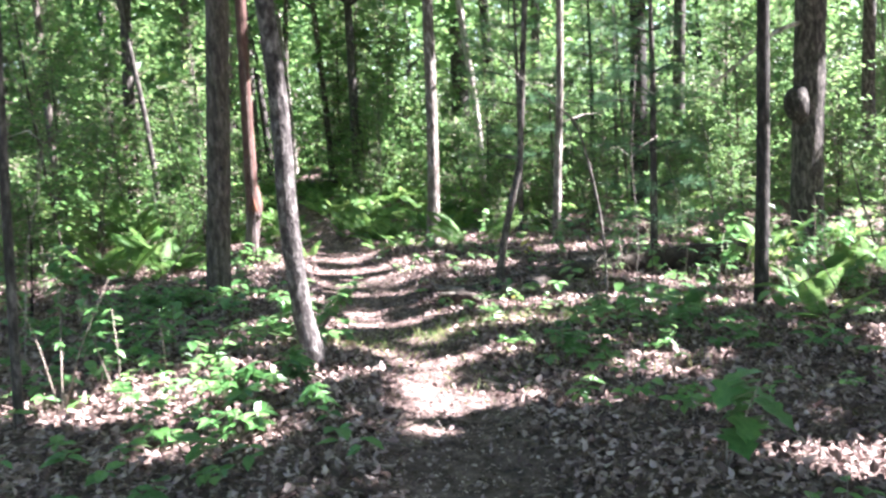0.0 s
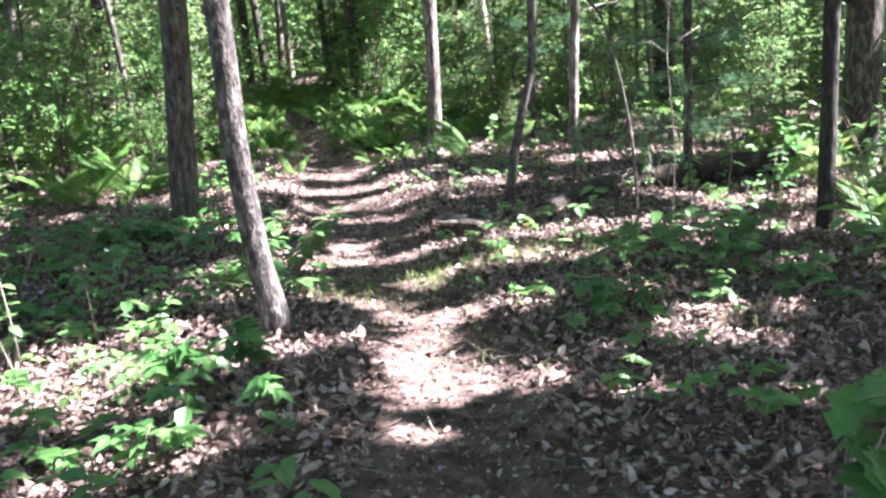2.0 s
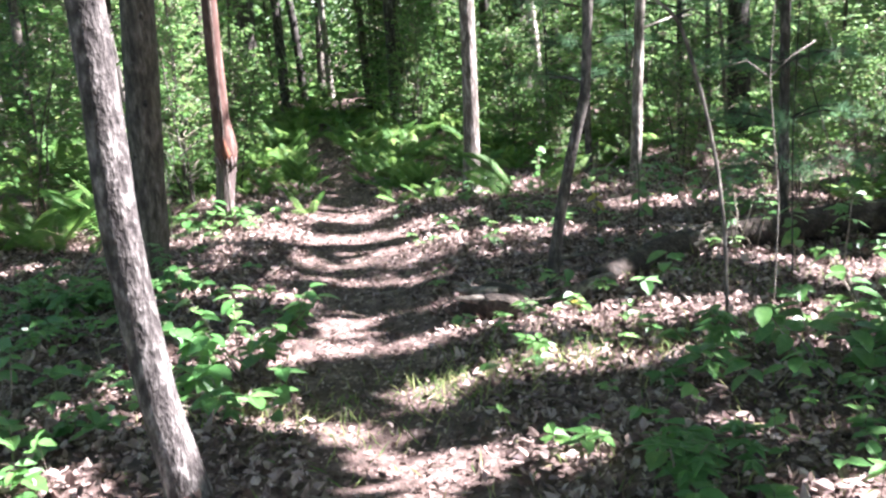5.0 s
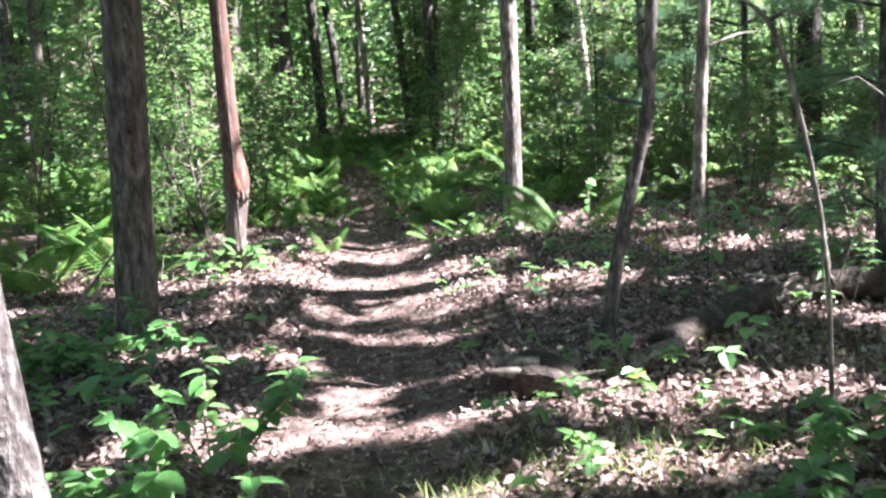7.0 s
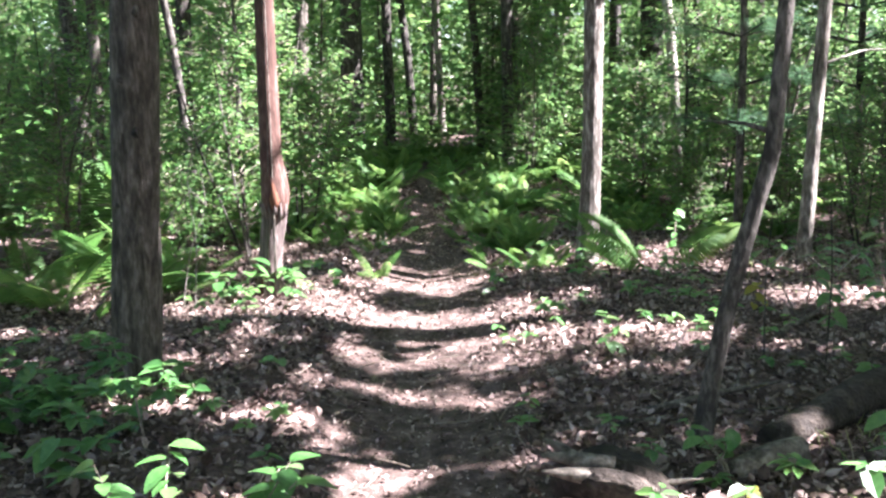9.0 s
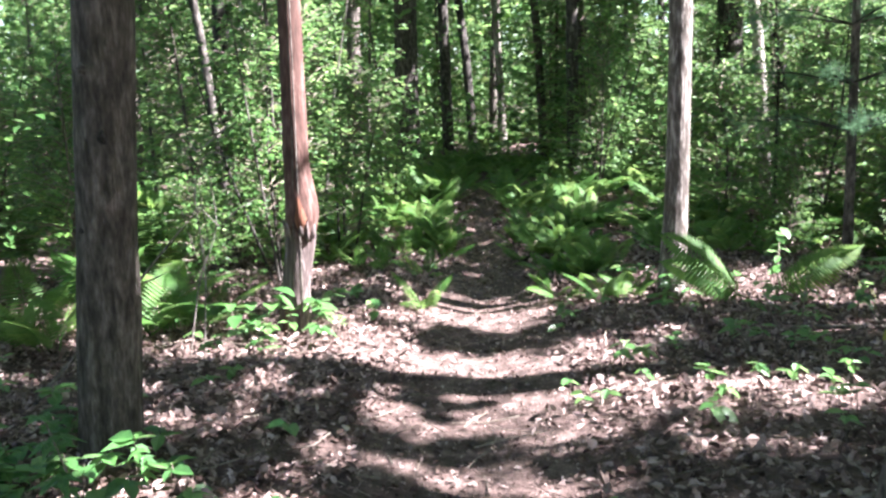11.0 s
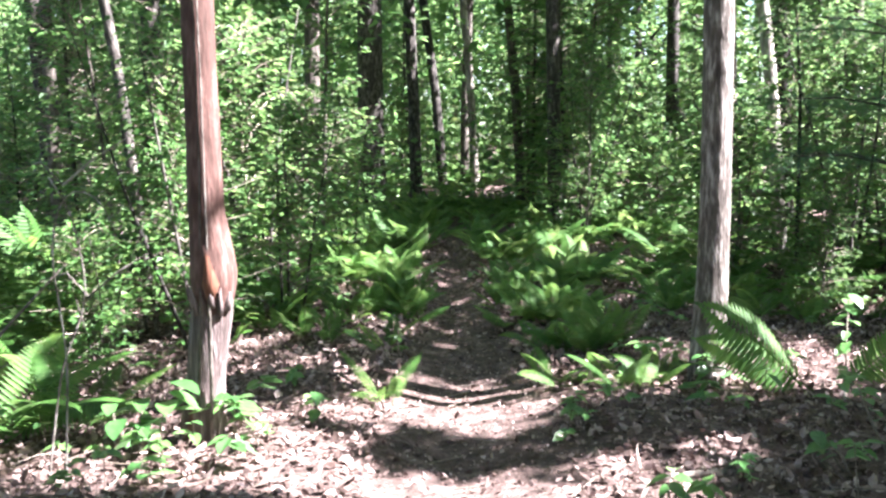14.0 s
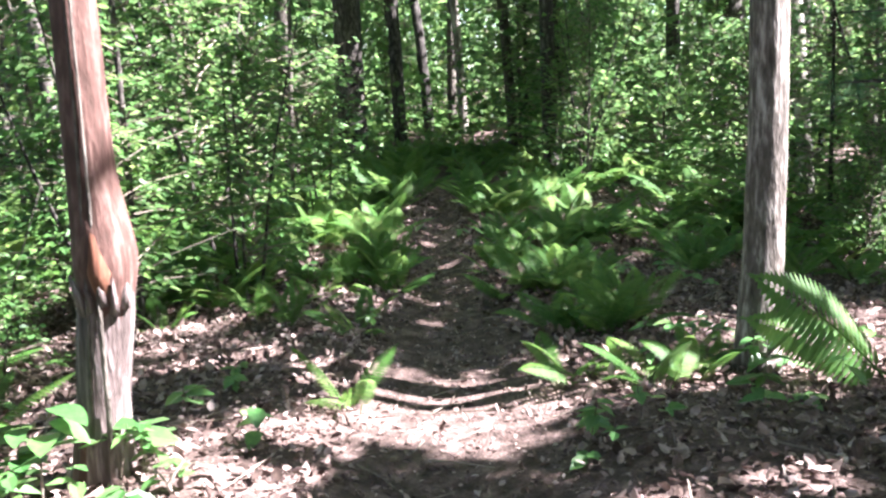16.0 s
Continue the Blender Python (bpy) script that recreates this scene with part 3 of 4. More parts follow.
for k, (x, y, z, dx, dy, dz, r0) in enumerate([(0.08, 0.0, 0.13, -0.27, 0.0, 0.03, 0.055), (0.06, -0.05, 0.10, -0.24, -0.04, 0.03, 0.045), (-0.05, 0.04, 0.12, -0.14, 0.05, 0.07, 0.035), (0.12, -0.05, 0.06, 0.16, -0.08, 0.0, 0.035), (0.2, 0.02, 0.05, 0.2, 0.02, 0.03, 0.02)]):
    child("splinter", mesh_of("splinter", *tube([(x, y, z), (x + dx * 0.55, y + dy * 0.5, z + dz * 0.7), (x + dx, y + dy, z + dz)], [r0 * 0.75, r0 * 0.55, r0 * 0.12], 8, 0.5, k, 0, 0.03), WEATHERED, True), stump)
for x, y, ang, ln, r0, lbl in [(-0.1, 9.75, 20, 1.1, 0.018, 0), (0.3, 9.95, 35, 0.8, 0.02, 0), (-3.2, 10.9, 70, 1.2, 0.012, 1), (0.4, 14.4, 150, 0.7, 0.012, 0), (1.3, 9.1, 100, 0.6, 0.01, 0), (-0.4, 12.25, 15, 0.45, 0.02, 0), (0.6, 12.9, -10, 0.9, 0.016, 0), (-0.9, 7.3, 160, 0.7, 0.012, 0), (1.1, 11.6, 60, 0.9, 0.02, 0)]:
    st = new("fallen_branch")
    st.location = (x, y, gz(x, y) + 0.02)
    tagged(st, "bare grey branch leaning up from the litter" if lbl else "bare grey branch lying on the leaf litter", "branch")
    d = np.array([math.cos(radians(ang)), math.sin(radians(ang)), 0.75 if lbl else 0.03]) * ln
    child("stick", mesh_of("stick", *tube([(0, 0, 0), d * 0.5 + [0.03, 0, 0.02], d], [r0, r0 * 0.8, r0 * 0.3], 8, 0.15, x, 0, 0.06), WEATHERED, True), st)
    child("twig", mesh_of("twig", *tube([d * 0.55, d * 0.55 + [0.08, 0.1, 0.03], d * 0.55 + [0.1, 0.22, 0.05]], [r0 * 0.5, r0 * 0.4, 0.002], 6), WEATHERED, True), st)


# ---- leaf litter, twigs, grass ----
def scatter(n, x0, x1, y0, y1, trail_keep, spread=None):
    x, y = rng.uniform(x0, x1, n), y0 + (y1 - y0) * rng.random(n) ** 1.15
    c, w = trail_at(y)
    keep = rng.random(n) < np.where(np.abs(x - c) < w * (0.8 + 0.35 * rng.random(n)), trail_keep, 1)
    return x[keep], y[keep]


for k, (count, y0, y1, shape) in enumerate([(125000, 1.2, 9.5, 6), (120000, 9.5, 22, 6)]):
    x, y = scatter(count, -5.5, 5.5, y0, y1, 0.62)
    n = len(x)
    c = np.stack([x, y, ground_z(x, y) + rng.uniform(0.002, 0.04, n) * np.where(np.abs(x - trail_at(y)[0]) < trail_at(y)[1], 0.4, 1)], 1)
    ln = ((0.018, 0.020)[k] + (0.052, 0.044)[k] * rng.random(n) ** 1.7) * np.where(np.abs(x - trail_at(y)[0]) < trail_at(y)[1], 0.65, 1)
    v, f = leaves(c, rng.normal(size=(n, 3)) * [1, 1, 0.42], rng.normal(size=(n, 3)) * 0.75 + [0, 0, 1], ln, ln * rng.uniform(0.4, 0.8, n), rng.normal(0.05, 0.3, (n, 1)), rng.normal(-0.05, 0.28, (n, 1)), shape)
    tagged(new("fallen_leaves", mesh_of("fallen_leaves", v, f, LITTER)), "dry curled brown leaves covering the forest floor", "leaf litter", kind="stuff")
x, y = scatter(2200, -5, 5, 1.5, 18, 0.8)
ps = []
for a, b in zip(x, y):
    t, l = rng.uniform(0, 6.28), rng.uniform(0.08, 0.35)
    p = np.array([a, b, gz(a, b) + 0.015])
    d = np.array([math.cos(t), math.sin(t), rng.normal() * 0.12]) * l
    ps.append(tube([p, p + d * 0.5 + rng.normal(size=3) * 0.012, p + d], [0.004, 0.0035, 0.002], 4))
tagged(new("fallen_twigs", mesh_of("fallen_twigs", *joined(ps), TWIG)), "small dry twigs strewn over the leaf litter", "twigs", kind="stuff")
# grass tufts along the sunny trail edge
gp = np.concatenate([rng.normal((x, y), (s, s * 0.6), (k, 2)) for x, y, s, k in [(0.3, 8.1, 0.4, 330), (0.15, 7.8, 0.3, 300), (1.0, 8.3, 0.4, 400), (-0.8, 7.4, 0.4, 400), (4.2, 11, 0.8, 500), (3.6, 9.6, 0.6, 500), (1.6, 9.7, 0.4, 250), (2.6, 13.5, 0.8, 500), (0.8, 6.3, 0.5, 250), (1.7, 7.2, 0.6, 300)]])
n = len(gp)
v, f = leaves(np.stack([gp[:, 0], gp[:, 1], ground_z(gp[:, 0], gp[:, 1])], 1), rng.normal(size=(n, 3)) * [0.6, 0.6, 0.1] + [0, 0, 0.8], rng.normal(size=(n, 3)), rng.uniform(0.03, 0.13, n), 0.007, 0.1, 0.3)
tagged(new("grass", mesh_of("grass", v, f, GRASS)), "sparse pale green grass blades at the trail edge", "grass", kind="stuff")


# ---- small seedlings of the floor ----
def seedlings(spots_xy, size, name, label, mat, shape=6):
    b, al, nn, ln, stems = [], [], [], [], []
    for x, y in spots_xy:
        h, z = rng.uniform(0.05, 0.22), gz(x, y)
        top = np.array([x + rng.normal() * 0.03, y + rng.normal() * 0.03, z + h])
        stems.append(tube([(x, y, z - 0.02), top], [0.0025, 0.0018], 3))
        k = int(rng.integers(3, 8))
        t0 = rng.uniform(0, 6.28)
        for j in range(k):
            t = t0 + j * 6.28 / k + rng.normal() * 0.25
            b.append(top - [0, 0, rng.uniform(0, 0.3) * h])
            al.append((math.cos(t), math.sin(t), rng.normal() * 0.2))
            nn.append((rng.normal() * 0.25, rng.normal() * 0.25, 1))
            ln.append(size * rng.uniform(0.6, 1.25))
    ln = np.array(ln)
    v, f = leaves(np.array(b), np.array(al), np.array(nn), ln, ln * 0.62, 0.12, 0.18, shape)
    ob = new(name, mesh_of(name, v, f, mat))
    tagged(ob, label, "seedlings", kind="stuff")
    tagged(child("stem_mass", mesh_of("stem_mass", *joined(stems), TWIG), ob), kind="stuff")


xy = [(x, y) for x, y in zip(*scatter(2600, -5.5, 5.5, 3.0, 19, 0.02)) if noise.noise(Vector((x * 0.9, y * 0.9, 3))) > 0.06]
seedlings(xy, 0.075, "seedlings", "small green seedlings sprouting through leaf litter", LEAF_NEAR)
xy = [tuple(rng.normal((x, y), (s, s))) for x, y, s, k in [(-1.2, 5.3, 0.5, 20), (-1.5, 4.6, 0.5, 16), (-2.3, 6.6, 0.6, 40), (0.95, 6.35, 0.3, 12), (-2.5, 9.9, 0.35, 50), (-2.9, 9.4, 0.4, 40), (-3.1, 8.3, 0.6, 40), (1.7, 8.1, 0.4, 30), (-1.3, 7.6, 0.3, 20), (-2.3, 12.4, 0.25, 14), (2.6, 6.9, 0.5, 30), (-0.1, 13.6, 0.25, 12)] for _ in range(k)]
seedlings([p for p in xy if abs(p[0] - float(trail_at(p[1])[0])) > 0.4], 0.11, "seedling_patches", "patches of broad-leaved green seedlings", LEAF_NEAR)


# ---- single broad-leaved plants ----
def oval_leaf(name, mat, lobes=0):
    """One leaf a metre long, folded on its midrib; lobes > 0 gives an oak-like edge."""
    k = 12
    t = np.linspace(0, 1, k)
    w = 0.30 * np.sin(math.pi * t ** 0.8) ** 0.8 * (1 + (0.35 * np.sin(t * math.pi * 2 * lobes) if lobes else 0))
    z = -0.22 * t ** 2
    mid = np.stack([t, 0 * t, z], 1)
    v = np.concatenate([mid, np.stack([t, w, z + w * 0.25], 1), np.stack([t, -w, z + w * 0.25], 1)])
    f = [[i, i + 1, k + i + 1, k + i] for i in range(k - 1)] + [[i + 1, i, 2 * k + i, 2 * k + i + 1] for i in range(k - 1)]
    return mesh_of(name, v, f, mat, True)


def maple_leaf(name, mat):
    """A five-lobed leaf a metre long."""
    out = []
    for k, (ang, ln) in enumerate([(-118, 0.34), (-95, 0.22), (-62, 0.56), (-34, 0.30), (0, 0.78), (34, 0.30), (62, 0.56), (95, 0.22), (118, 0.34)]):
        a = radians(ang)
        out.append((0.28 + math.cos(a) * ln, math.sin(a) * ln * 0.95, -0.10 * ln + (0.05 if k % 2 else -0.04)))
    v = [(0, 0, 0), (0.28, 0, 0.03)] + out
    f = [[1, 2 + k, 3 + k] for k in range(8)] + [[0, 2, 1], [0, 1, 10]]
    return mesh_of(name, np.array(v), f, mat)


MAPLE = maple_leaf("leaf", LEAF_NEAR)
OVAL, OAK, OVAL_Y = oval_leaf("leaf", LEAF_NEAR), oval_leaf("leaf", LEAF_NEAR, 3), oval_leaf("leaf", YELLOW)


def plant(x, y, h, n, size, label, me=None, lean=(0, 0), stems=1, spread=0.5, name="seedling", seed=0, z_low=0.35):
    r = np.random.default_rng(500 + seed)
    root = new(name)
    root.location = (x, y, gz(x, y))
    tagged(root, label, "plant")
    for s in range(stems):
        t = r.uniform(0, 6.28)
        tip = np.array([lean[0] + math.cos(t) * spread * h * (stems > 1), lean[1] + math.sin(t) * spread * h * (stems > 1), h * r.uniform(0.8, 1.0)])
        child("stem", mesh_of("stem", *tube([(0, 0, -0.03), tip * 0.5 + r.normal(size=3) * 0.02, tip], [0.006, 0.005, 0.002], 6), TWIG, True), root)
        for j in range(n // stems):
            u = z_low + (1 - z_low) * (j + 1) / (n // stems)
            p, a, l = tip * u, r.uniform(0, 6.28), size * r.uniform(0.7, 1.2)
            ob = child("leaf", me or OVAL, root)
            ob.matrix_local = pose(*p, r.normal() * 12, r.uniform(-8, 25), math.degrees(a)) @ Matrix.Scale(l, 4)
    return root


plant(1.16, 4.05, 0.45, 14, 0.20, "oak seedling with bright lobed leaves", OAK, (0.03, 0), 2, 0.3, seed=1)
plant(-1.08, 8.0, 0.42, 120, 0.105, "bushy young plant with sunlit pale green leaves", None, (0, 0), 9, 0.95, "young_shrub", 2, 0.45)
for i, (x, y, h, k, s) in enumerate([(-0.86, 5.8, 0.32, 20, 0.18), (-1.25, 5.75, 0.28, 16, 0.18), (-0.75, 5.3, 0.2, 8, 0.14), (-1.1, 4.75, 0.22, 9, 0.14), (-1.55, 4.9, 0.25, 8, 0.15), (0.82, 6.45, 0.25, 14, 0.13), (1.05, 6.6, 0.2, 12, 0.13), (0.75, 6.7, 0.18, 10, 0.12),
                                     (1.3, 8.0, 0.25, 8, 0.15), (-2.05, 8.9, 0.22, 8, 0.14), (-1.95, 6.7, 0.55, 12, 0.09), (-2.75, 12.42, 0.3, 9, 0.15), (-2.55, 12.3, 0.36, 5, 0.16), (-2.1, 12.35, 0.12, 7, 0.09), (-2.0, 12.8, 0.15, 6, 0.1), (-1.0, 7.35, 0.25, 12, 0.13), (-1.15, 7.6, 0.3, 12, 0.13),
                                     (0.62, 9.2, 0.22, 6, 0.11), (1.25, 9.4, 0.3, 7, 0.13), (-0.35, 12.0, 0.14, 6, 0.09), (-0.1, 12.15, 0.16, 6, 0.09), (0.55, 12.6, 0.4, 10, 0.1), (1.0, 13.2, 0.25, 8, 0.1), (0.35, 12.4, 0.2, 6, 0.1), (1.75, 7.5, 0.35, 9, 0.14), (2.1, 7.9, 0.4, 9, 0.13), (1.35, 11.2, 0.5, 12, 0.11), (1.9, 11.6, 0.5, 12, 0.11), (2.2, 10.0, 0.45, 10, 0.13), (-2.6, 9.7, 0.2, 7, 0.11), (-2.05, 10.0, 0.18, 7, 0.11), (0.1, 11.1, 0.12, 6, 0.1), (0.6, 14.0, 0.5, 11, 0.11)]):
    plant(x, y, h, k, s, "young broad-leaved green plant in leaf litter", MAPLE if i < 9 or i % 5 == 0 else OVAL, (rng.normal() * 0.05, rng.normal() * 0.05), 1 + i % 2, 0.4, seed=10 + i)
for i in range(58):
    x, y = (rng.uniform(1.2, 4.4), rng.uniform(7.2, 12.8)) if i < 40 else (rng.uniform(-4.0, -1.75), rng.uniform(5.6, 9.6))
    plant(x, y, rng.uniform(0.3, 0.95), int(rng.integers(9, 20)), rng.uniform(0.09, 0.15), "young broad-leaved green plant in leaf litter", (OVAL, MAPLE)[i % 2], (rng.normal() * 0.08, rng.normal() * 0.08), 1 + i % 3, 0.4, seed=120 + i, z_low=0.5)
plant(1.0, 12.1, 0.3, 7, 0.12, "small plant with yellowing leaves", OVAL_Y, (0.05, 0), 1, seed=70)
plant(0.62, 9.05, 0.1, 4, 0.05, "small plant with yellowing leaves", OVAL_Y, (0.05, 0), 1, seed=71)


# ---- ferns ----
def frond_mesh(name, pairs, mat, arch, wide, shape=6):
    """A frond a metre long: an arching rachis with tapering paired pinnae."""
    t = np.linspace(0, 1, 14)
    line = np.stack([t * (1 - arch * 0.25 * t), 0 * t, 0.75 * t * (1 - arch * t)], 1)
    at = lambda u: np.array([np.interp(u, t, line[:, k]) for k in range(3)])
    b, al, nn, ln = [], [], [], []
    for j in range(pairs):
        u = 0.16 + 0.84 * j / pairs
        p, d = at(u), unit(at(min(u + 0.03, 1)) - at(u - 0.03))
        up = np.cross(d, [0, 1, 0]) * -1
        for s in (-1, 1):
            b.append(p)
            al.append(np.array([0, s, 0]) + d * 0.32 - np.array([0, 0, 0.16]))
            nn.append(up if up[2] > 0 else -up)
            ln.append(wide * (math.sin(math.pi * min(1, (0.14 + 0.93 * (u - 0.16) / 0.84)) ** 0.75) ** 0.8 + 0.06))
    ln = np.array(ln)
    v, f = leaves(np.array(b), np.array(al), np.array(nn), ln, 0.84 / pairs * 0.95, 0.08, 0.1, shape)
    return mesh_of(name, *joined([(v, f.tolist()), tube(line[::1 if shape == 6 else 4], np.linspace(0.007, 0.002, 14)[::1 if shape == 6 else 4], 4 if shape == 6 else 3)]), mat, True)


FRONDS = [frond_mesh("frond", 26, FERN, 0.62, 0.18), frond_mesh("frond", 30, FERN, 0.8, 0.155), frond_mesh("frond", 24, FERN, 0.5, 0.2)]


def fern(x, y, size, n, label, seed, tilt=0, face=None, fan=40, roll=0):
    r = np.random.default_rng(3000 + seed)
    root = new("fern")
    root.location = (x, y, gz(x, y) - 0.02)
    tagged(root, label, "fern", group="ferns along the trail")
    a0 = r.uniform(0, 360)
    for j in range(n):
        a = a0 + j * 360 / n + r.normal() * 16 if face is None else face + r.normal() * fan
        ob = child("frond", FRONDS[int(r.integers(0, 3))], root)
        ob.matrix_local = pose(r.normal() * 0.03, r.normal() * 0.03, 0, r.normal() * 14 + roll, r.normal() * 10 - 16 - tilt, a) @ Matrix.Scale(size * r.uniform(0.75, 1.15), 4)
    return root


near = [(-3.2, 12.7, 0.6, 6), (-1.86, 13.45, 0.38, 5), (-0.95, 13.75, 0.36, 6), (-0.6, 13.65, 0.4, 7), (-0.4, 13.75, 0.36, 6), (3.1, 8.2, 0.7, 7), (3.5, 9.2, 0.7, 8), (4.1, 9.9, 0.7, 8), (3.3, 10.4, 0.6, 7), (-3.9, 13.4, 0.8, 7), (-4.4, 12.4, 0.8, 7), (2.9, 7.4, 0.5, 6)]
for i, (x, y, s, k) in enumerate(near):
    fern(x, y, s, k, "green fern with arching fronds in dappled sun", i)
fern(-3.55, 12.5, 1.0, 9, "broad green fern with low spreading fronds", 60, -10)
fern(-3.9, 12.0, 0.9, 8, "broad green fern with low spreading fronds", 61, -8)
fern(0.42, 13.8, 0.84, 2, "sunlit fern with bright fronds beside a trunk", 62, 21, 190, 9, -50)
fern(0.50, 13.9, 0.75, 2, "upright fern with two bright fronds", 63, 18, 15, 12, 40)
for k, (x, y) in enumerate([(-5.1, 15.3), (-5.5, 15.0), (-4.8, 14.8), (-5.6, 15.8), (-4.5, 14.2), (-5.9, 14.4)]):
    fern(x, y, 1.15, 8, "tall yellow-green fern lit by the sun", 64 + k, 16)
for k in range(18):
    fern(rng.uniform(2.9, 5.6), rng.uniform(8.8, 13.5), rng.uniform(0.4, 0.7), 7, "green fern with arching fronds in dappled sun", 800 + k)
for k in range(75):
    y = 15.7 + 5.0 * rng.random()
    side = -1 if k % 3 else 1
    x = float(trail_at(y)[0]) + side * (0.45 + rng.random() * (1.9 if side < 0 else 2.6))
    fern(x, float(y), rng.uniform(0.32, 0.58), int(rng.integers(6, 10)), "lush green fern beside the trail", 700 + k)
i = 0
while i < 200:
    y = 14.9 + 10.5 * rng.random()
    c, w = trail_at(y)
    off = (0.36 + 4.3 * rng.random() ** 1.3) * rng.choice([-1, 1])
    x = c + off
    if y < 15.6 or (y < 16.4 and -1.6 < x < 0.3):
        continue
    fern(float(x), float(y), rng.uniform(0.38, 0.75) * (0.75 if y < 17.2 else 1), int(rng.integers(6, 9)), "lush green fern beside the trail", 100 + i)
    i += 1


for i in range(46):
    y = rng.uniform(14.5, 16.8)
    side = rng.choice([-1, 1])
    x = float(trail_at(y)[0]) + side * (0.33 + rng.random() * (1.6 if side < 0 else 0.75))
    fern(x, float(y), rng.uniform(0.26, 0.5), int(rng.integers(5, 8)), "small green fern at the trail edge", 500 + i)


def fern_bed(points, name, label):
    """Beds of many far ferns in one mesh."""
    me = [(np.array([w.co for w in m.vertices]), [list(p.vertices) for p in m.polygons]) for m in [frond_mesh("far_frond", 9, FERN, 0.65, 0.2, 4), frond_mesh("far_frond", 8, FERN, 0.8, 0.18, 4)]]
    ps = []
    for x, y in points:
        z, a0 = gz(x, y), rng.uniform(0, 6.28)
        for j in range(6):
            a, s = a0 + j * 1.05 + rng.normal() * 0.25, rng.uniform(0.5, 1.0)
            v, f = me[j % 2]
            v = v @ np.array([[math.cos(a), math.sin(a), 0], [-math.sin(a), math.cos(a), 0], [0, 0, 1.15]]) * s + [x, y, z]
            ps.append((v, f))
    tagged(new(name, mesh_of(name, *joined(ps), FERN)), label, "ferns", kind="stuff")


pts = []
while len(pts) < 560:
    x, y = rng.uniform(-13, 9), rng.uniform(15.5, 33)
    if abs(x - float(trail_at(y)[0])) > (0.8 if y < 23.5 else 0.0) and not (y < 17 and -4 < x < 3):
        pts.append((x, y))
fern_bed(pts, "fern_bed", "beds of green ferns spreading under the trees")


# ---- understory ----
def spray(r, n, h, wide, leaf_len, low):
    """Leaves in flat layered sprays on thin twigs."""
    ps, b, al, nn, ln = [], [], [], [], []
    k = max(1, n // 14)
    for i in range(k):
        z = h * (low + (1 - low) * (i + r.random()) / k)
        a = r.uniform(0, 6.28)
        reach = wide * (1.05 - 0.65 * z / h) * r.uniform(0.35, 1.0)
        s = np.array([0.04 * math.cos(a * 3), 0.04 * math.sin(a * 3), z * 0.93])
        e = np.array([math.cos(a) * reach, math.sin(a) * reach, z + reach * r.uniform(0.0, 0.3)])
        ps.append(tube([s, (s + e) / 2 + [0, 0, 0.04], e], [0.006, 0.004, 0.002], 3))
        m = 14
        u = r.uniform(0.3, 1.0, m)
        p = s + (e - s) * u[:, None] + r.normal(size=(m, 3)) * [0.05, 0.05, 0.025]
        b.append(p)
        t = a + r.normal(size=m) * 0.9
        al.append(np.stack([np.cos(t), np.sin(t), r.normal(size=m) * 0.2 - 0.1], 1))
        nn.append(r.normal(size=(m, 3)) * 0.3 + [0, 0, 1])
        ln.append(leaf_len * r.uniform(0.6, 1.3, m))
    ln = np.concatenate(ln)
    return ps, leaves(np.concatenate(b), np.concatenate(al), np.concatenate(nn), ln, ln * 0.6, 0.12, 0.15)


def shrub_kind(name, h, n, wide, leaf_len, low, stems, mat, label, category, seed):
    r = np.random.default_rng(seed)
    root = new(name)
    tagged(root, label, category, group=category + "s of the understory")
    ps, lv = spray(r, n, h, wide, leaf_len, low)
    for _ in range(stems):
        t = np.append(r.normal(size=2) * 0.16 * h * (stems > 1) + r.normal(size=2) * 0.03 * h, h)
        child("stem", mesh_of("stem", *tube([(r.normal() * 0.04, r.normal() * 0.04, -0.15), t * 0.5 + r.normal(size=3) * 0.05, t], [0.006 + 0.005 * h, 0.004 + 0.0035 * h, 0.003], 6, 0, 0, 0, 0.2), BARK_DARK if seed % 2 else BARK, True), root)
    tagged(child("twig_spray", mesh_of("twig_spray", *joined(ps), TWIG), root), kind="stuff")
    tagged(child("foliage", mesh_of("foliage", *lv, mat), root), kind="stuff")
    return root


shrubs = [shrub_kind("shrub", 1.5 + 0.3 * k, 1500, 0.95, 0.075, 0.12, 3, LEAF, "leafy green shrub under the forest trees", "shrub", 40 + k) for k in range(4)]
saplings = [shrub_kind("sapling", 4.2 + 0.6 * k, 1900, 1.4, 0.105, 0.12, 1, LEAF, "slender sapling with layered green leaves", "sapling", 50 + k) for k in range(4)]


def put(kind, x, y, s):
    m = pose(x, y, gz(x, y), rng.normal() * 3, rng.normal() * 3, rng.uniform(0, 360))
    ob = copy_thing(kind, m)
    ob.scale = (s, s, s * rng.uniform(0.85, 1.15))


def thicket(n, kinds, x0, x1, y0, y1, s0, s1, gap):
    k = 0
    while k < n:
        x, y = rng.uniform(x0, x1), rng.uniform(y0, y1)
        if open_ground(x, y) or abs(x - float(trail_at(y)[0])) < gap or (y < 18 and -2.9 < x < 1.4):
            continue
        put(kinds[int(rng.integers(0, len(kinds)))], x, y, rng.uniform(s0, s1))
        k += 1


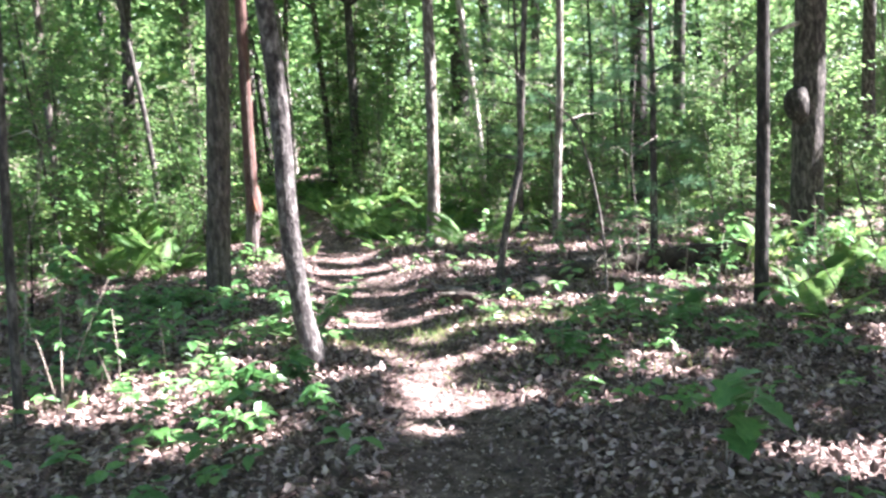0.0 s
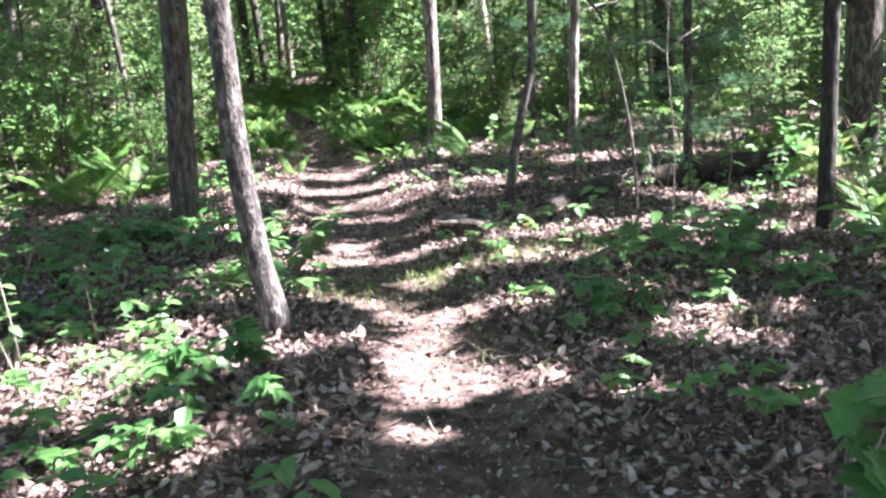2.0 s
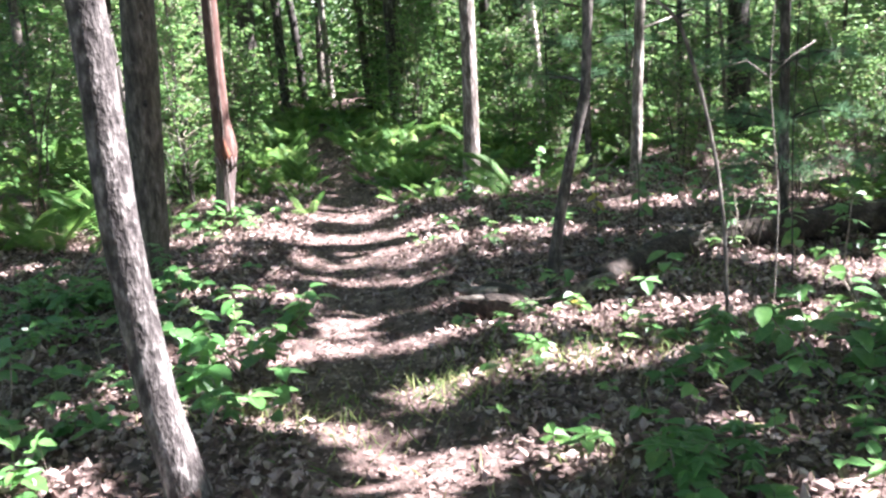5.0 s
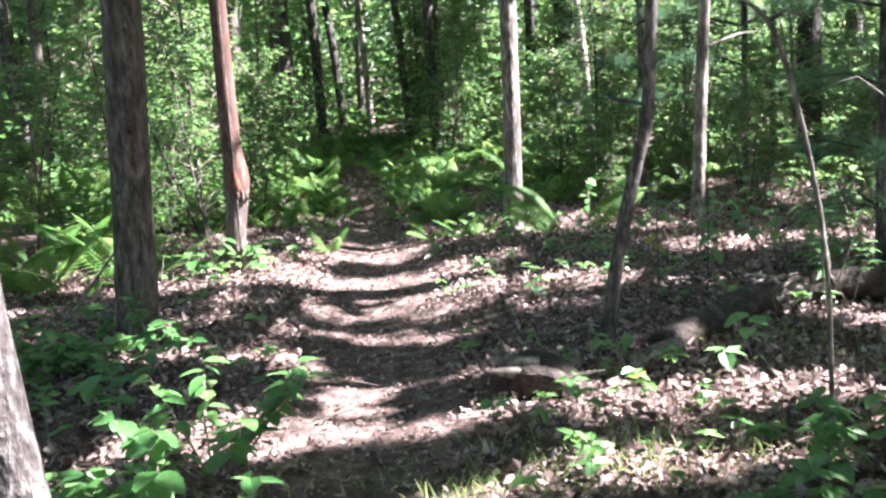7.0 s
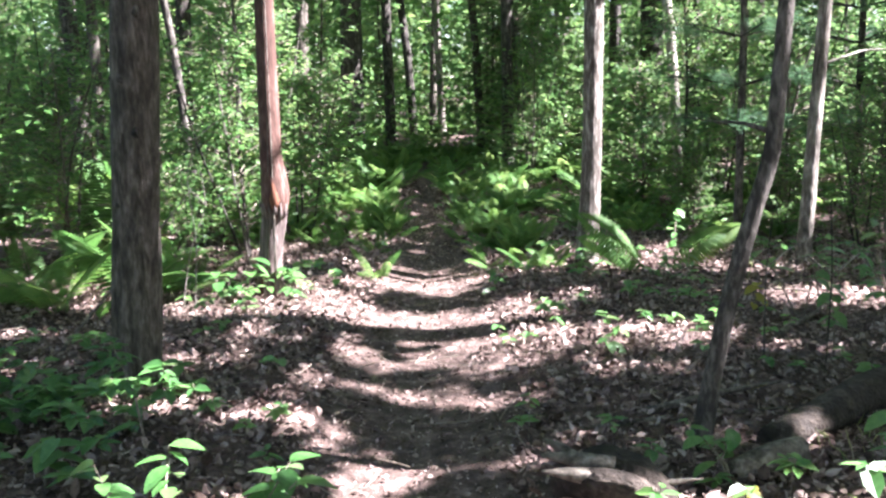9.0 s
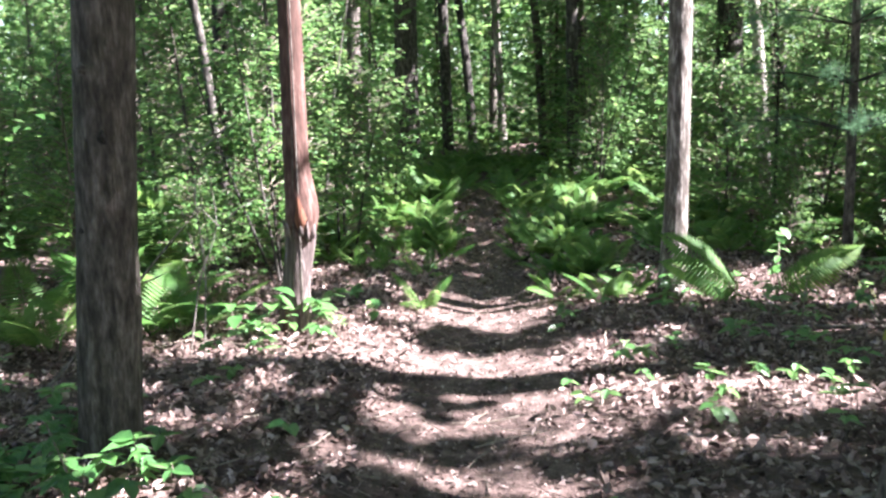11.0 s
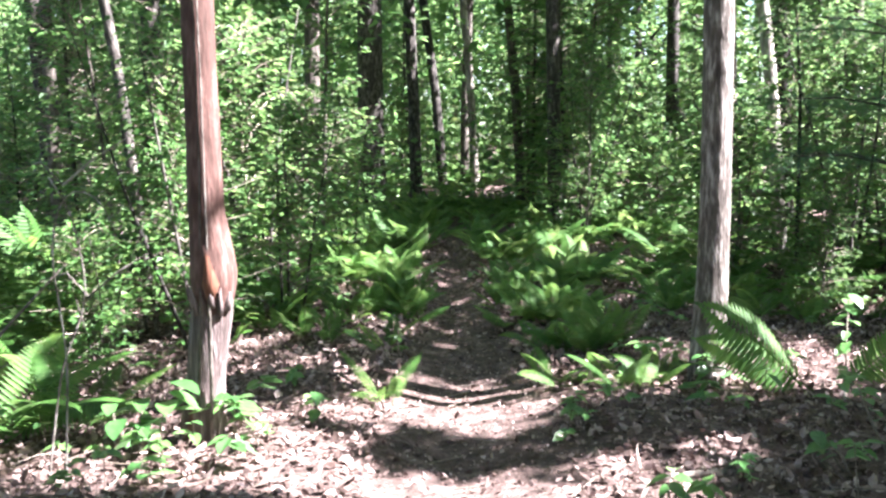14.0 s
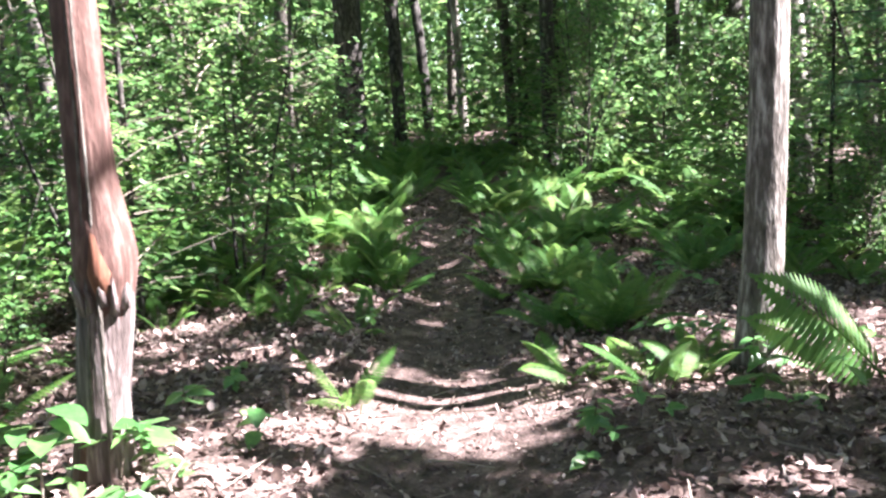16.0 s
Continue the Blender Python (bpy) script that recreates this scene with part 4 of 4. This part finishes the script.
for x, y, s in [(-3.3, 14.2, 0.8), (-4.0, 14.9, 1.0), (-3.2, 15.6, 0.9), (-4.8, 13.6, 1.0), (-3.9, 16.6, 1.1), (-5.6, 12.0, 1.0), (-5.4, 10.4, 1.0), (-6.0, 14.0, 1.1), (-4.6, 11.2, 0.7), (-3.6, 13.5, 0.6), (-5.2, 9.2, 0.9), (-4.9, 7.8, 0.9), (-4.2, 9.9, 0.6),
                (2.6, 15.6, 0.8), (3.4, 14.6, 0.9), (4.6, 15.8, 1.0), (1.8, 16.4, 0.7), (5.6, 13.8, 1.0), (5.0, 11.0, 0.8), (1.4, 18.4, 1.0), (2.9, 12.3, 0.5), (3.7, 13.0, 0.6), (-3.9, 19.2, 0.9), (0.9, 17.0, 0.6), (2.2, 14.6, 0.55), (4.4, 8.6, 0.6), (6.2, 11.8, 1.0)]:
    put(shrubs[int(rng.integers(0, 4))], x, y, s)
for x, y, s in [(-3.6, 14.9, 0.8), (-4.9, 12.6, 0.75), (-5.4, 16.8, 0.9), (3.1, 16.2, 0.9), (4.2, 13.6, 0.7), (5.5, 15.0, 0.9), (-4.6, 9.0, 0.7), (-5.8, 10.8, 0.9), (0.9, 18.4, 0.8), (-4.0, 18.6, 0.8), (-6.4, 12.8, 0.9)]:
    put(saplings[int(rng.integers(0, 4))], x, y, s)
thicket(70, shrubs, -16, 12, 17, 32, 0.8, 1.5, 1.5)
thicket(85, saplings, -20, 16, 16, 36, 0.8, 1.5, 1.2)
thicket(14, saplings, -9, -3, 4, 16, 0.8, 1.1, 2)
for k, (kind, x, y) in enumerate(zip(shrubs + saplings, (-9, -8, 7, 8.5, -7.5, 6.8, -10, 10), (19, 16.5, 18.5, 21, 20.5, 17.5, 24, 25))):
    kind.location = (x, y, gz(x, y))

# far woods closing the view
def woods(n, x0, x1, y0, y1, z_low, z_high, power, l0, l1, name, label, cut):
    x, y = rng.uniform(x0, x1, n), rng.uniform(y0, y1, n)
    z = ground_z(x, y) + z_low + (z_high - z_low) * rng.random(n) ** power
    clot = np.sin(x * 0.9 + 1.3 * np.sin(z * 0.8)) * np.sin(y * 0.7 + z * 0.6) + 0.6 * np.sin(x * 2.3 + z * 1.7)
    c = np.stack([x, y, z], 1)[(clot > cut) & (np.abs(x - trail_at(y)[0]) > np.where(y < 23.5, 0.9, 0))]
    n = len(c)
    ln = rng.uniform(l0, l1, n)
    v, f = leaves(c, rng.normal(size=(n, 3)) * [1, 1, 0.4], rng.normal(size=(n, 3)) * 0.5 + [0.2, -0.2, 1], ln, ln * 0.65)
    tagged(new(name, mesh_of(name, v, f, LEAF)), label, "woods", kind="stuff")


woods(110000, -55, 45, 34, 80, 0.2, 15, 1.3, 0.25, 0.6, "far_woods", "distant green foliage of the surrounding woods", -0.6)
woods(45000, -30, 24, 21, 40, 0.03, 1.3, 1.8, 0.08, 0.2, "low_growth", "low green growth covering the ground under far trees", -0.5)
woods(45000, -30, 24, 24, 42, 0.8, 7, 1.2, 0.10, 0.24, "mid_foliage", "green leaves of young trees deeper in the woods", -0.1)


# ---- young pine ----
def pine(x, y, h, label, seed, z0, most=1.5):
    r = np.random.default_rng(seed)
    root = new("young_pine")
    root.location = (x, y, gz(x, y))
    tagged(root, label, "tree")
    child("trunk", mesh_of("trunk", *tube([(0, 0, -0.2), (0.03, 0, h * 0.5), (0, 0, h)], [0.045, 0.035, 0.008], 9, 0.05, seed, 0.2, 0.2), BARK_DARK, True), root)
    z = z0
    while z < h - 0.2:
        for j in range(5):
            a = j * 1.257 + z * 2 + r.normal() * 0.2
            reach = (0.35 + 0.42 * (h - z)) * r.uniform(0.7, 1.0)
            reach = min(reach, most)
            d = np.array([math.cos(a), math.sin(a), 0.12])
            s, e = np.array([0, 0, z]), np.array([0, 0, z]) + d * reach
            br = child("branch", mesh_of("branch", *tube([s, (s + e) / 2 + [0, 0, 0.05], e], [0.011, 0.007, 0.003], 5), BARK_DARK, True), root)
            tips = [s + (e - s) * u + r.normal(size=3) * [0.13, 0.13, 0.05] * u for u in r.uniform(0.35, 1.0, 16)] + [e]
            b = np.repeat(np.array(tips), 24, 0)
            dv = r.normal(size=b.shape) * 0.8 + d * 0.6 + [0, 0, 0.1]
            v, f = leaves(b + unit(dv) * 0.005, dv, r.normal(size=b.shape), r.uniform(0.06, 0.11, len(b)), 0.0035, 0.0, 0.15)
            tagged(child("needle_spray", mesh_of("needle_spray", v, f, NEEDLE), br), kind="stuff")
        z += r.uniform(0.35, 0.5)
    return root


pine(1.25, 15.4, 4.2, "young white pine with soft green needle tufts", 91, 1.15, 0.95)
pine(2.38, 11.05, 4.2, "young white pine with dark green needle tufts in shade", 94, 0.5, 0.65)
pine(2.6, 16.8, 4.6, "young white pine with soft green needle tufts", 92, 1.0)
pine(3.4, 19.0, 5.0, "young white pine with soft green needle tufts", 93, 0.8)

# bare dead twigs on the shaded side
for k, (x, y, z, pts) in enumerate([(-2.8, 11.95, 0, [(0, 0, 0), (0.05, 0, 0.55), (0.0, 0, 1.0), (0.08, 0, 1.25), (0.24, 0, 1.22), (0.3, 0, 1.05)]), (-2.95, 12.05, 0, [(0, 0, 0), (0.1, 0, 0.5), (0.25, 0, 0.8), (0.2, 0, 1.15), (0.1, 0, 1.3)]),
                                   (-2.9, 6.6, 0, [(0, 0, 0), (0.1, 0, 0.9), (0.25, 0.1, 1.6), (0.0, 0.1, 2.3), (-0.4, 0.1, 2.9)]), (1.75, 8.9, 0, [(0, 0, 0), (0.03, 0, 0.6), (-0.02, 0, 1.3), (0.05, 0, 2.2)]), (2.05, 9.6, 0, [(0, 0, 0), (0.0, 0, 0.9), (0.05, 0, 1.9), (0.02, 0, 3.0)]),
                                   (2.5, 10.4, 0, [(0, 0, 0), (0.05, 0, 0.7), (-0.12, 0, 1.3), (-0.1, 0, 2.0)]), (0.95, 11.0, 0, [(0, 0, 0), (0.0, 0, 0.5), (0.03, 0, 0.8)]), (1.25, 10.9, 0, [(0, 0, 0), (0.02, 0, 0.5), (0.0, 0, 0.9)])]):
    dead = new("dead_sapling")
    dead.location = (x, y, gz(x, y))
    tagged(dead, "thin bare dead sapling stem", "sapling")
    child("stem", mesh_of("stem", *tube([(0, 0, -0.05)] + pts, np.linspace(0.006, 0.0025, len(pts) + 1), 7, 0.1, k, 0, 0.06), BARK_PALE if k < 4 else BARK_DARK, True), dead)
    q = np.array(pts[len(pts) // 2])
    for sgn in (-1, 1):
        child("twig", mesh_of("twig", *tube([q, q + [0.12 * sgn, 0.03, 0.1], q + [0.26 * sgn, 0.05, 0.12 + 0.06 * sgn]], [0.005, 0.004, 0.002], 5), BARK_PALE, True), dead)
